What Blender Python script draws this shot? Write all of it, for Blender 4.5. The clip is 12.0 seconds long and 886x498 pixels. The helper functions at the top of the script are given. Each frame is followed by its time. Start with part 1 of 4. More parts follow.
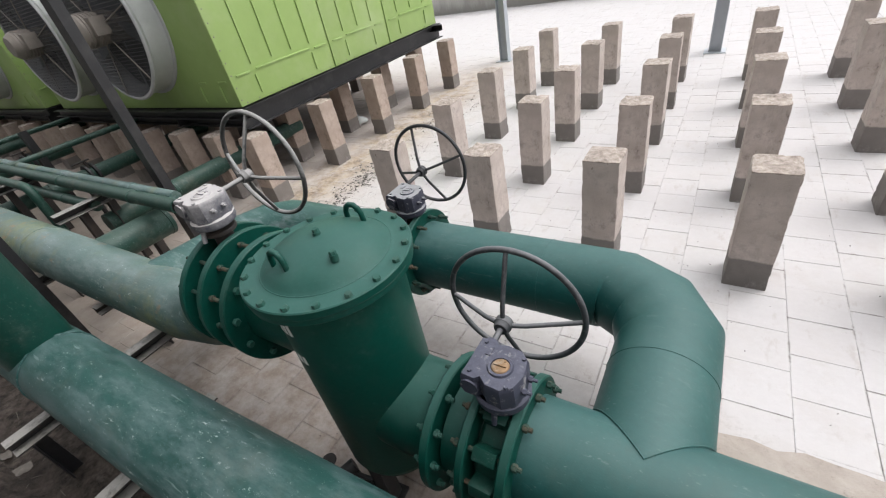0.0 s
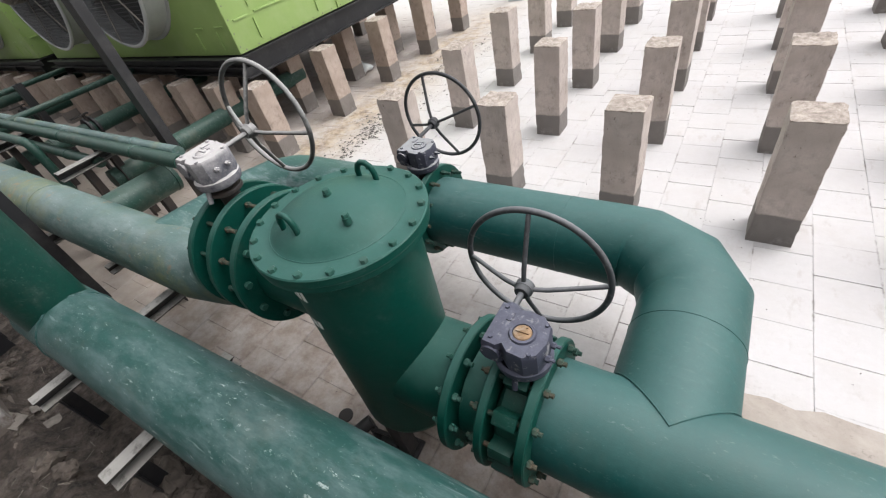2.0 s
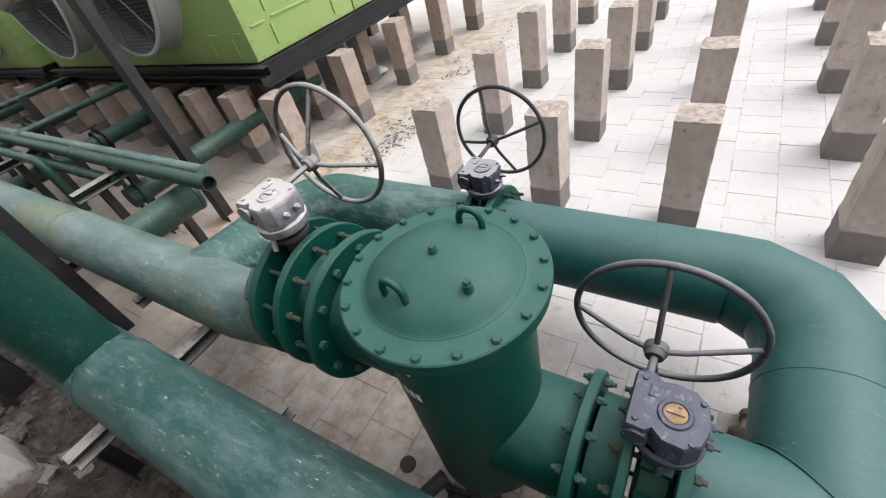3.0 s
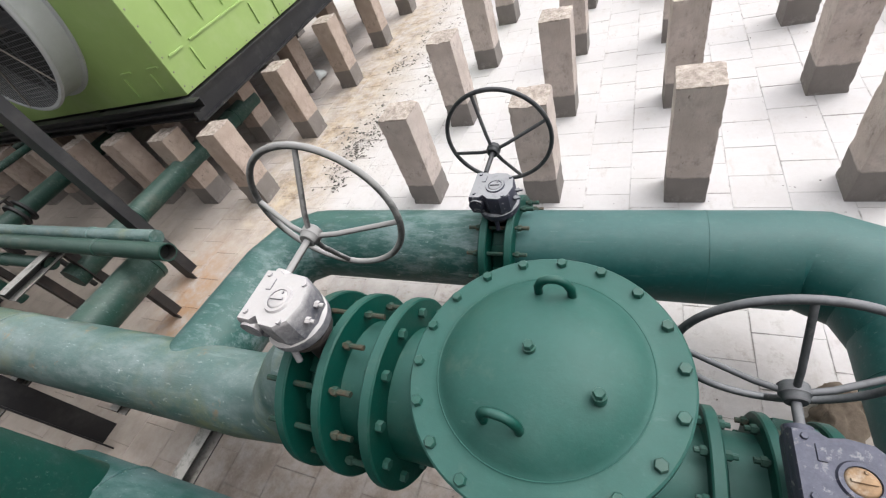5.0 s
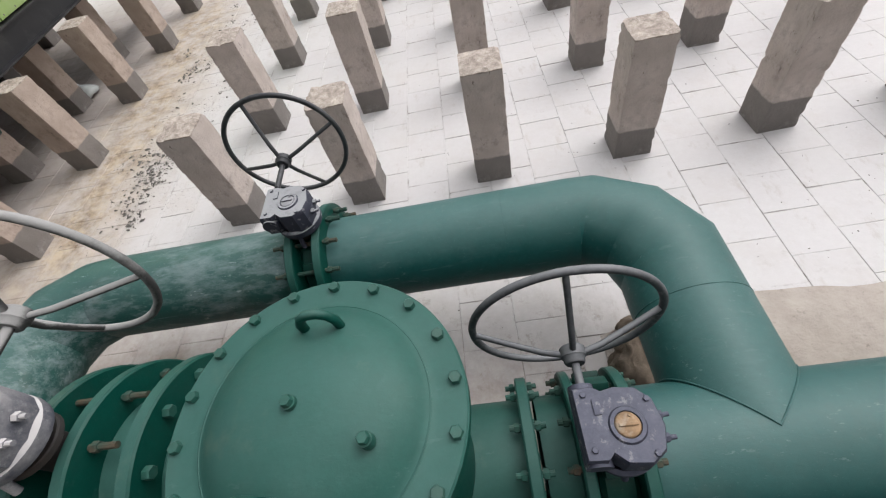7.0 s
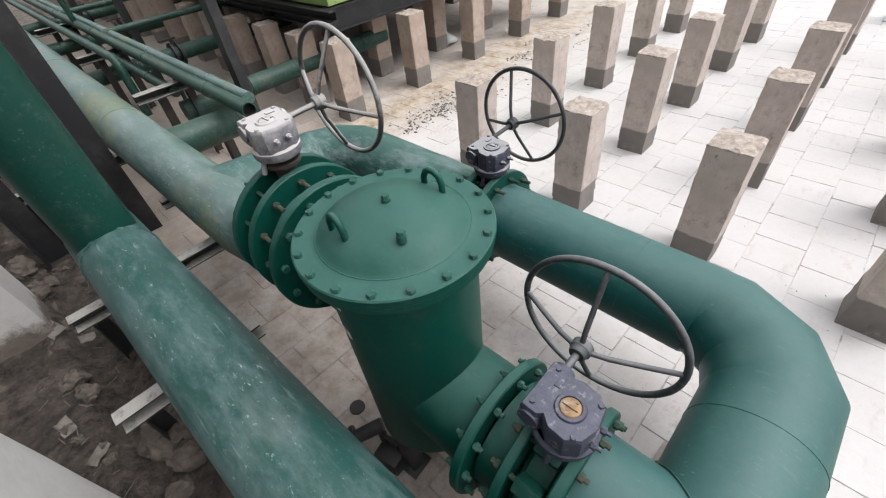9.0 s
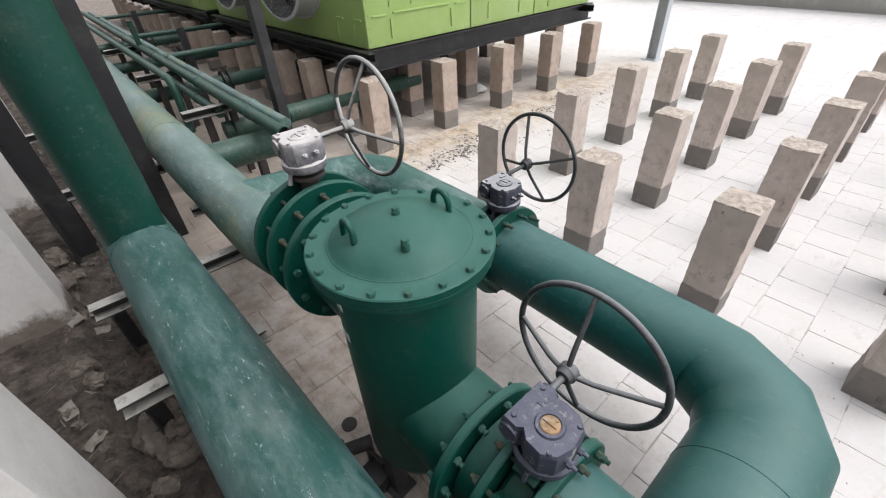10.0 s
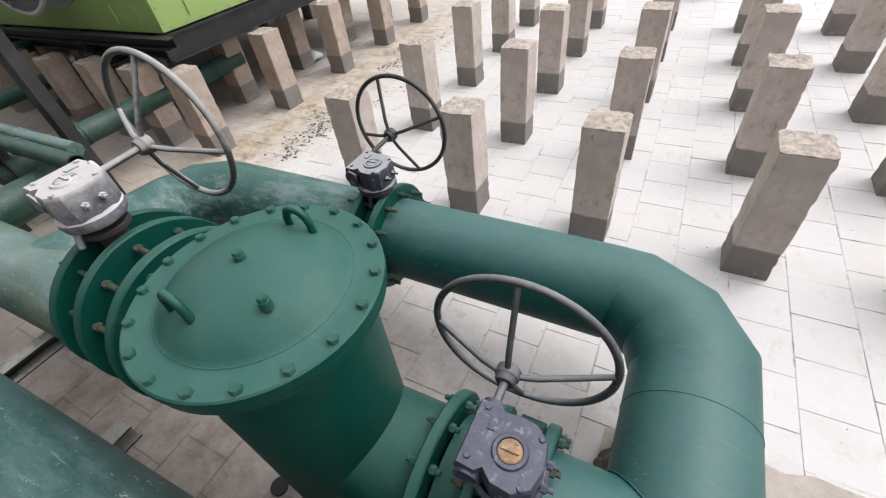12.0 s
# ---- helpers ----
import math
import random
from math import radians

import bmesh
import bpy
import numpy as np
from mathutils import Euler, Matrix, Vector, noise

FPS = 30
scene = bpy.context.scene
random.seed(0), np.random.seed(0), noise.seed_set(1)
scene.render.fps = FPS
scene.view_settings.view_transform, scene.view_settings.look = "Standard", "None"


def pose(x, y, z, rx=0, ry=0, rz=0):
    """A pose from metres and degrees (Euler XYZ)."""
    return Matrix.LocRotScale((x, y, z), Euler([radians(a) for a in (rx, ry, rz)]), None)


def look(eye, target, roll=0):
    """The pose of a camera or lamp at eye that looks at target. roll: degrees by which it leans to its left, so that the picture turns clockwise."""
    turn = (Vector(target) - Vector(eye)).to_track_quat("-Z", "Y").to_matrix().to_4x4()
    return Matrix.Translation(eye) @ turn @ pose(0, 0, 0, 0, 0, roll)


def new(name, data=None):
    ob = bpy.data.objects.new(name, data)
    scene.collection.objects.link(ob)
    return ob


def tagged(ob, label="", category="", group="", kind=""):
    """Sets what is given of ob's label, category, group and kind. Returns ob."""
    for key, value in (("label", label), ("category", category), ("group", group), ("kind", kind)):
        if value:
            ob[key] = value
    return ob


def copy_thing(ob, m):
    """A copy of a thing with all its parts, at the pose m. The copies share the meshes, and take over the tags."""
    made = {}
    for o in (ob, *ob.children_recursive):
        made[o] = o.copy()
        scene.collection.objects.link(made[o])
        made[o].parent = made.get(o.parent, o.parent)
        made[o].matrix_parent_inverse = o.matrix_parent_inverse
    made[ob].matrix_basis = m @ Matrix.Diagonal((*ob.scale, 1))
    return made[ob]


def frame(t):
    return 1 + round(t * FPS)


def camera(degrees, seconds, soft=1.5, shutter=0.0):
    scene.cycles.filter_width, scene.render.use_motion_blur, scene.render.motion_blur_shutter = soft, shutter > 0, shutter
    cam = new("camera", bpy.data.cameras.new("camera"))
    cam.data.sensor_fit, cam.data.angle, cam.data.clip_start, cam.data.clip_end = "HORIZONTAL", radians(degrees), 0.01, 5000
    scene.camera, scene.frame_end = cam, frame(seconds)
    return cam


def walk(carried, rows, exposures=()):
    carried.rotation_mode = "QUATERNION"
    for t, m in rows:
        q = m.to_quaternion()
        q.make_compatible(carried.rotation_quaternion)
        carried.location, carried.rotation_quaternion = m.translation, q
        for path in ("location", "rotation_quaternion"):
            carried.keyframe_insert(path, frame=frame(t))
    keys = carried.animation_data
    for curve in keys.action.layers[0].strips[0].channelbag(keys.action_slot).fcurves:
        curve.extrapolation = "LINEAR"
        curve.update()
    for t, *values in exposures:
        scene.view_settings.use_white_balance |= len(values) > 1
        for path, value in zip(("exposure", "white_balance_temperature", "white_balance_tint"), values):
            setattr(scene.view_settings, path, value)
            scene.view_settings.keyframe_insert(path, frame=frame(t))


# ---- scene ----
cam = camera(92.8, 12.0, soft=1.2)
# seconds, eye and target in metres, roll in degrees
PATH = [
    (0, (0.88, -0.622, 1.774), (-0.117, 0.689, 0.64), -12.4),
    (0.5, (0.87, -0.624, 1.774), (-0.12, 0.605, 0.544), -14.0),
    (1, (0.858, -0.614, 1.772), (-0.128, 0.586, 0.512), -14.4),
    (1.5, (0.849, -0.605, 1.77), (-0.137, 0.579, 0.495), -14.5),
    (2, (0.817, -0.58, 1.76), (-0.167, 0.577, 0.459), -14.6),
    (2.5, (0.633, -0.545, 1.794), (-0.368, 0.596, 0.491), -14.6),
    (4.5, (0.193, -0.416, 1.844), (-0.64, 0.748, 0.447), -23.6),
    (5, (0.136, -0.326, 1.862), (-0.684, 0.826, 0.448), -24.3),
    (5.5, (0.122, -0.247, 1.859), (-0.539, 0.943, 0.393), -27.7),
    (6, (0.165, -0.19, 1.827), (-0.227, 1.022, 0.285), -23.4),
    (6.5, (0.234, -0.174, 1.796), (0.062, 1.03, 0.208), -19.0),
    (8.5, (0.583, -0.417, 1.773), (-0.304, 0.627, 0.316), -10.4),
    (9, (0.669, -0.454, 1.774), (-0.429, 0.529, 0.421), -7.4),
    (9.5, (0.733, -0.485, 1.767), (-0.448, 0.554, 0.532), -3.4),
    (10, (0.765, -0.499, 1.766), (-0.467, 0.527, 0.571), -3.1),
    (10.5, (0.787, -0.487, 1.756), (-0.41, 0.578, 0.56), -2.2),
    (11, (0.786, -0.455, 1.741), (-0.172, 0.742, 0.457), -2.8),
    (11.5, (0.703, -0.406, 1.722), (-0.235, 0.762, 0.396), -4.5),
    (12, (0.618, -0.303, 1.705), (-0.164, 0.934, 0.342), -8.4),
]
# the camera's own exposure, in stops
EXPOSURES = [(0.0, 0.85), (0.5, 0.97), (1.5, 1.03), (2.5, 0.99), (4.5, 1.23), (5.0, 1.11), (5.5, 0.93), (6.0, 0.79), (6.5, 0.69), (7.0, 0.71), (8.5, 0.97), (10.0, 1.01), (11.0, 0.95), (11.5, 0.99), (12.0, 0.95)]
walk(cam, [(t, look(eye, target, roll)) for t, eye, target, roll in PATH], EXPOSURES)

# ---- light ----
world = bpy.data.worlds.new("sky")
scene.world = world
world.use_nodes = True
wn = world.node_tree.nodes
wl = world.node_tree.links
sky = wn.new("ShaderNodeTexSky")
sky.sky_type = "NISHITA"
sky.sun_disc = False
sky.sun_elevation = radians(58)
sky.sun_rotation = radians(51)
sky.air_density = 1.0
sky.dust_density = 4.0
haze = wn.new("ShaderNodeHueSaturation")
haze.inputs["Saturation"].default_value = 0.16
wl.new(sky.outputs[0], haze.inputs["Color"])
wl.new(haze.outputs[0], wn["Background"].inputs["Color"])
wn["Background"].inputs["Strength"].default_value = 0.136
sun = new("sun", bpy.data.lights.new("sun", "SUN"))
sun.data.energy = 0.76
sun.data.angle = radians(80)
sun.data.color = (1.0, 0.97, 0.985)
sun.matrix_world = look((5, 4, 12), (0, 0, 0))


# ---- materials ----
class Mat:
    """A principled material with short helpers for noise, ramps and mixes."""

    def __init__(self, name, rough=0.6, metal=0.0, space="Object"):
        self.m = bpy.data.materials.new(name)
        self.m.use_nodes = True
        self.n = self.m.node_tree.nodes
        self.l = self.m.node_tree.links
        self.b = self.n["Principled BSDF"]
        self.b.inputs["Roughness"].default_value = rough
        self.b.inputs["Metallic"].default_value = metal
        if space == "World":
            self.co = self.n.new("ShaderNodeNewGeometry").outputs["Position"]
        else:
            self.co = self.n.new("ShaderNodeTexCoord").outputs["Object"]

    def stretch(self, sx, sy, sz):
        k = self.n.new("ShaderNodeMapping")
        k.inputs["Scale"].default_value = (sx, sy, sz)
        self.l.new(self.co, k.inputs["Vector"])
        return k.outputs[0]

    def noise(self, scale, detail=4.0, rough=0.6, co=None):
        k = self.n.new("ShaderNodeTexNoise")
        k.inputs["Scale"].default_value = scale
        k.inputs["Detail"].default_value = detail
        k.inputs["Roughness"].default_value = rough
        self.l.new(co if co is not None else self.co, k.inputs["Vector"])
        return k.outputs["Fac"]

    def voronoi(self, scale):
        k = self.n.new("ShaderNodeTexVoronoi")
        k.inputs["Scale"].default_value = scale
        self.l.new(self.co, k.inputs["Vector"])
        return k.outputs["Distance"]

    def ramp(self, fac, a, b, lo=0.0, hi=1.0):
        k = self.n.new("ShaderNodeMapRange")
        k.inputs["From Min"].default_value = a
        k.inputs["From Max"].default_value = b
        k.inputs["To Min"].default_value = lo
        k.inputs["To Max"].default_value = hi
        self.l.new(fac, k.inputs["Value"])
        return k.outputs[0]

    def math(self, op, a, b):
        k = self.n.new("ShaderNodeMath")
        k.operation = op
        for i, v in enumerate((a, b)):
            if isinstance(v, (int, float)):
                k.inputs[i].default_value = v
            else:
                self.l.new(v, k.inputs[i])
        return k.outputs[0]

    def axis(self, i):
        k = self.n.new("ShaderNodeSeparateXYZ")
        self.l.new(self.co, k.inputs[0])
        return k.outputs[i]

    def up(self):
        """1 on faces that look up, for settled dust and painted-in top light."""
        k = self.n.new("ShaderNodeSeparateXYZ")
        self.l.new(self.n.new("ShaderNodeNewGeometry").outputs["Normal"], k.inputs[0])
        return k.outputs[2]

    def random(self):
        return self.n.new("ShaderNodeObjectInfo").outputs["Random"]

    def island(self):
        return self.n.new("ShaderNodeNewGeometry").outputs["Random Per Island"]

    def mix(self, fac, a, b):
        k = self.n.new("ShaderNodeMix")
        k.data_type = "RGBA"
        for s, v in ((0, fac), (6, a), (7, b)):
            if isinstance(v, (int, float)):
                k.inputs[s].default_value = v
            elif isinstance(v, tuple):
                k.inputs[s].default_value = (*v, 1.0)
            else:
                self.l.new(v, k.inputs[s])
        return k.outputs[2]

    def done(self, color, bump=None, strength=0.3, distance=0.01, rough=None, metal=None):
        if isinstance(color, tuple):
            self.b.inputs["Base Color"].default_value = (*color, 1.0)
        else:
            self.l.new(color, self.b.inputs["Base Color"])
        if bump is not None:
            k = self.n.new("ShaderNodeBump")
            k.inputs["Strength"].default_value = strength
            k.inputs["Distance"].default_value = distance
            self.l.new(bump, k.inputs["Height"])
            self.l.new(k.outputs[0], self.b.inputs["Normal"])
        if rough is not None:
            self.l.new(rough, self.b.inputs["Roughness"])
        if metal is not None:
            self.l.new(metal, self.b.inputs["Metallic"])
        return self.m


def green_paint(name, base, chalk, dust, streak=(1, 1, 1), toplit_dust=0.0, pale=(0.105, 0.165, 0.168), cover=0.62, gloss=0.36, toplit_tint=(0.105, 0.175, 0.155), flecks=(0.36, 0.42, 0.41), stain=0.0, ring=False):
    """Brushed green enamel: chalky film in mottled strokes where chalk is above 0, white flecks, scratches, dust, top
    light painted on upward faces.
    """
    m = Mat(name, 0.42, space="World")
    big = m.noise(2.3, 5, 0.62)
    mid = m.noise(11, 8, 0.76, m.stretch(*streak))
    fine = m.noise(48, 6, 0.72)
    brush = m.noise(30, 5, 0.7, m.stretch(*streak))
    col = m.mix(m.ramp(fine, 0.3, 0.75), tuple(0.84 * v for v in base), tuple(1.14 * v for v in base))
    col = m.mix(m.ramp(m.noise(3.7, 4), 0.35, 0.7, 0.0, 0.4), col, tuple(0.66 * v for v in base))
    col = m.mix(m.ramp(m.noise(13, 6, 0.7), 0.5, 0.72, 0.0, 0.3), col, tuple(0.6 * v + 0.02 for v in base))
    sum_ = m.math("ADD", m.math("MULTIPLY", big, 0.4), m.math("ADD", m.math("MULTIPLY", mid, 0.6), m.math("MULTIPLY", brush, 0.5)))
    film = m.math("MULTIPLY", m.ramp(sum_, 0.82 - 0.17 * chalk, 0.95 - 0.13 * chalk), min(cover, 0.1 + 1.05 * chalk))
    col = m.mix(film, col, pale)
    if chalk > 0.7:
        worn = m.ramp(m.noise(4.4, 6, 0.7, m.stretch(*streak)), 0.52, 0.66, 0, 0.6)
        col = m.mix(worn, col, tuple(0.7 * v for v in base))
    # upward faces paled by dust and by top light put into the colour
    if toplit_dust:
        lie = m.ramp(m.math("ADD", m.up(), m.math("MULTIPLY", m.noise(9, 6, 0.7), 0.5)), 0.7, 1.3, 0.0, toplit_dust)
        col = m.mix(lie, col, toplit_tint)
    fleck = m.math("MULTIPLY", m.ramp(m.noise(60, 4, 0.8, m.stretch(0.3, 1, 0.8)), 0.615, 0.66), m.ramp(m.noise(5.2, 5, 0.7), 0.47, 0.58))
    speck = m.ramp(m.noise(120, 2, 0.6), 0.68, 0.71)
    fleck = m.math("MAXIMUM", fleck, m.math("MULTIPLY", speck, 0.3))
    col = m.mix(m.math("MULTIPLY", fleck, min(0.62, chalk * 1.1 + 0.02)), col, flecks)
    scratch = m.ramp(m.noise(38, 3, 0.6, m.stretch(0.12, 1, 1)), 0.66, 0.7)
    col = m.mix(m.math("MULTIPLY", scratch, min(0.5, chalk * 0.7)), col, (0.2, 0.26, 0.25))
    grime = m.ramp(m.noise(5.5, 6, 0.72), 0.54, 0.78, 0.0, dust)
    col = m.mix(grime, col, (0.12, 0.115, 0.09))
    if stain:
        moss = m.math("MULTIPLY", m.ramp(m.noise(1.9, 5, 0.7), 0.49, 0.62, 0, stain), m.ramp(m.noise(17, 6, 0.75), 0.35, 0.6))
        col = m.mix(moss, col, (0.19, 0.2, 0.085))
        rusty = m.math("MULTIPLY", m.ramp(m.noise(4.1, 6, 0.75), 0.6, 0.66, 0, stain), m.ramp(m.up(), 0.2, 0.8))
        col = m.mix(rusty, col, (0.3, 0.17, 0.075))
    if ring:
        smudge = m.ramp(m.noise(6.3, 6, 0.75), 0.57, 0.72, 0, 0.3)
        col = m.mix(m.math("MULTIPLY", smudge, m.ramp(m.up(), 0.3, 0.9)), col, (0.14, 0.17, 0.13))
    rough = m.ramp(m.math("ADD", film, m.math("MULTIPLY", fine, 0.4)), 0.0, 1.2, 0.4, 0.8)
    m.b.inputs["Specular IOR Level"].default_value = gloss
    relief = m.math("ADD", m.math("MULTIPLY", mid, 0.5), m.math("ADD", m.math("MULTIPLY", brush, 0.3), m.math("MULTIPLY", fine, 0.25)))
    return m.done(col, relief, 0.22 + 0.25 * chalk, 0.006, rough)


# base kept dark to carry the shade of upright sides; tops are paled
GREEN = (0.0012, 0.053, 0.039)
paint = green_paint("fresh_green_enamel", GREEN, 0.03, 0.1, toplit_dust=0.46, gloss=0.2, toplit_tint=(0.082, 0.173, 0.156), ring=True)
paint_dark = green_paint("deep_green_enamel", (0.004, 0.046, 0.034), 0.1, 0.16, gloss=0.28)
paint_new = green_paint("bypass_green_enamel", (0.011, 0.08, 0.075), 0.16, 0.14, (0.3, 1, 1), toplit_dust=0.42, gloss=0.25, toplit_tint=(0.12, 0.19, 0.185))
paint_old = green_paint("weathered_green_enamel", (0.013, 0.064, 0.058), 0.8, 0.3, (0.35, 1, 1), toplit_dust=0.12, pale=(0.115, 0.17, 0.176), cover=0.58, flecks=(0.48, 0.55, 0.53))
paint_pale = green_paint("chalked_green_enamel", (0.036, 0.1, 0.09), 0.84, 0.5, (0.35, 1, 1), toplit_dust=0.32, pale=(0.22, 0.268, 0.268), cover=0.6, toplit_tint=(0.24, 0.29, 0.285), stain=0.6, flecks=(0.5, 0.55, 0.54))
paint_mid = green_paint("dulled_green_enamel", (0.012, 0.07, 0.059), 0.58, 0.4, (0.35, 1, 1), toplit_dust=0.3, pale=(0.23, 0.28, 0.29), cover=0.6, toplit_tint=(0.12, 0.19, 0.185))

paint_rack = green_paint("dull_green_rack_enamel", (0.012, 0.05, 0.037), 0.34, 0.55, (0.35, 1, 1), toplit_dust=0.22, pale=(0.1, 0.14, 0.125), cover=0.4, toplit_tint=(0.15, 0.19, 0.165))


def plain(name, base, rough=0.6, metal=0.0, vary=0.25, scale=25, dirt=None, amount=0.4, bump=0.15):
    m = Mat(name, rough, metal, "World")
    n = m.noise(scale, 5, 0.65)
    col = m.mix(n, tuple(v * (1 - vary) for v in base), tuple(min(1, v * (1 + vary)) for v in base))
    if dirt:
        col = m.mix(m.ramp(m.noise(scale * 0.22, 5, 0.7), 0.48, 0.68, 0, amount), col, dirt)
    return m.done(col, n, bump, 0.004)


black_steel = plain("black_painted_steel", (0.012, 0.012, 0.014), 0.5, 0.0, 0.3, 20, (0.09, 0.085, 0.08), 0.3)
rusty_black = plain("rusty_black_steel", (0.024, 0.021, 0.02), 0.7, 0.0, 0.4, 14, (0.08, 0.052, 0.04), 0.5)
galvanised = plain("galvanised_steel", (0.42, 0.45, 0.48), 0.45, 0.4, 0.1, 6)
wheel_dark = plain("dark_iron_wheel_paint", (0.035, 0.036, 0.04), 0.45, 0.2, 0.3, 30, (0.2, 0.2, 0.2), 0.3)
brass = plain("tarnished_brass_indicator", (0.26, 0.165, 0.09), 0.65, 0.2, 0.7, 60, (0.5, 0.46, 0.4), 0.85)
rust_bolt = plain("rusty_stud_steel", (0.014, 0.05, 0.037), 0.75, 0.1, 0.5, 60, (0.12, 0.066, 0.04), 0.8)
bolt_green = plain("overpainted_bolt_green", (0.012, 0.072, 0.055), 0.5, 0.0, 0.4, 60, (0.04, 0.075, 0.06), 0.5)
dark_bore = plain("dark_pipe_bore", (0.02, 0.02, 0.018), 0.9)
lime = plain("lime_green_sheet_paint", (0.275, 0.395, 0.125), 0.42, 0.0, 0.1, 5, (0.4, 0.48, 0.26), 0.45, 0.05)
zinc = plain("dull_zinc_fan_ring", (0.5, 0.51, 0.52), 0.42, 0.2, 0.14, 7, (0.28, 0.29, 0.3), 0.5)
wire = plain("guard_wire_steel", (0.12, 0.12, 0.125), 0.5, 0.4)
motor_grey = plain("dusty_motor_casing", (0.23, 0.205, 0.18), 0.6, 0.1, 0.3, 12)
blade_mat = plain("dark_fan_blade", (0.07, 0.075, 0.085), 0.5, 0.2)
grey_render = plain("grey_cement_render", (0.22, 0.21, 0.2), 0.9, 0.0, 0.15, 3)
rubble_mat = plain("broken_mortar", (0.075, 0.062, 0.053), 0.95, 0.0, 0.6, 38, (0.15, 0.125, 0.105), 0.6, 0.9)
tag_white = plain("white_stencil_paint", (0.6, 0.62, 0.6), 0.7)


def concrete_pillar_material(name="cast_concrete_with_dark_foot", tint=(1, 1, 1)):
    m = Mat(name, 0.9, space="Object")
    n = m.noise(22, 7, 0.7)
    big = m.noise(5.5, 5, 0.65)
    streaks = m.noise(15, 5, 0.7, m.stretch(1, 1, 0.4))
    shade = lambda *v: tuple(p * q for p, q in zip(v, tint))
    col = m.mix(m.ramp(n, 0.3, 0.7), shade(0.39, 0.335, 0.305), shade(0.65, 0.572, 0.527))
    col = m.mix(m.ramp(big, 0.44, 0.62, 0, 0.65), col, shade(0.37, 0.31, 0.27))
    col = m.mix(m.ramp(streaks, 0.52, 0.7, 0, 0.4), col, shade(0.32, 0.275, 0.245))
    col = m.mix(m.ramp(m.random(), 0, 1, 0, 0.35), col, shade(0.38, 0.33, 0.297))
    pits = m.ramp(m.noise(30, 4, 0.7, m.stretch(1, 1, 0.4)), 0.625, 0.67)
    pits = m.math("MULTIPLY", pits, m.ramp(m.noise(4.1, 2), 0.4, 0.55))
    col = m.mix(m.math("MULTIPLY", pits, 0.6), col, (0.085, 0.058, 0.052))
    mould = m.math("MULTIPLY", m.ramp(m.noise(9, 7, 0.78), 0.53, 0.64, 0, 0.65), m.ramp(m.noise(2.3, 3), 0.42, 0.6))
    col = m.mix(mould, col, shade(0.2, 0.17, 0.15))
    edge = m.math("ADD", m.axis(2), m.math("MULTIPLY", m.noise(4, 5, 0.7), 0.06))
    edge = m.math("ADD", edge, m.math("MULTIPLY", m.random(), 0.03))
    foot = m.ramp(edge, 0.238, 0.226)
    dark = m.mix(n, (0.15, 0.135, 0.125), (0.225, 0.207, 0.194))
    dark = m.mix(m.ramp(big, 0.45, 0.65, 0, 0.4), dark, (0.1, 0.09, 0.085))
    col = m.mix(m.math("MULTIPLY", foot, 0.95), col, dark)
    crown = m.ramp(m.math("ADD", m.axis(2), m.math("MULTIPLY", m.noise(18, 5, 0.7), 0.02)), 0.7, 0.706)
    col = m.mix(m.math("MULTIPLY", crown, 0.85), col, m.mix(m.ramp(m.noise(19, 7, 0.8), 0.38, 0.62), (0.19, 0.155, 0.13), (0.5, 0.435, 0.385)))
    salt = m.math("MULTIPLY", m.ramp(m.noise(10, 6, 0.72), 0.53, 0.68, 0, 0.75), m.ramp(m.axis(2), 0.08, 0.0))
    col = m.mix(salt, col, (0.4, 0.385, 0.37))
    return m.done(col, m.math("SUBTRACT", m.math("ADD", n, m.math("MULTIPLY", m.noise(70, 4, 0.7), 0.6)), pits), 0.8, 0.007)


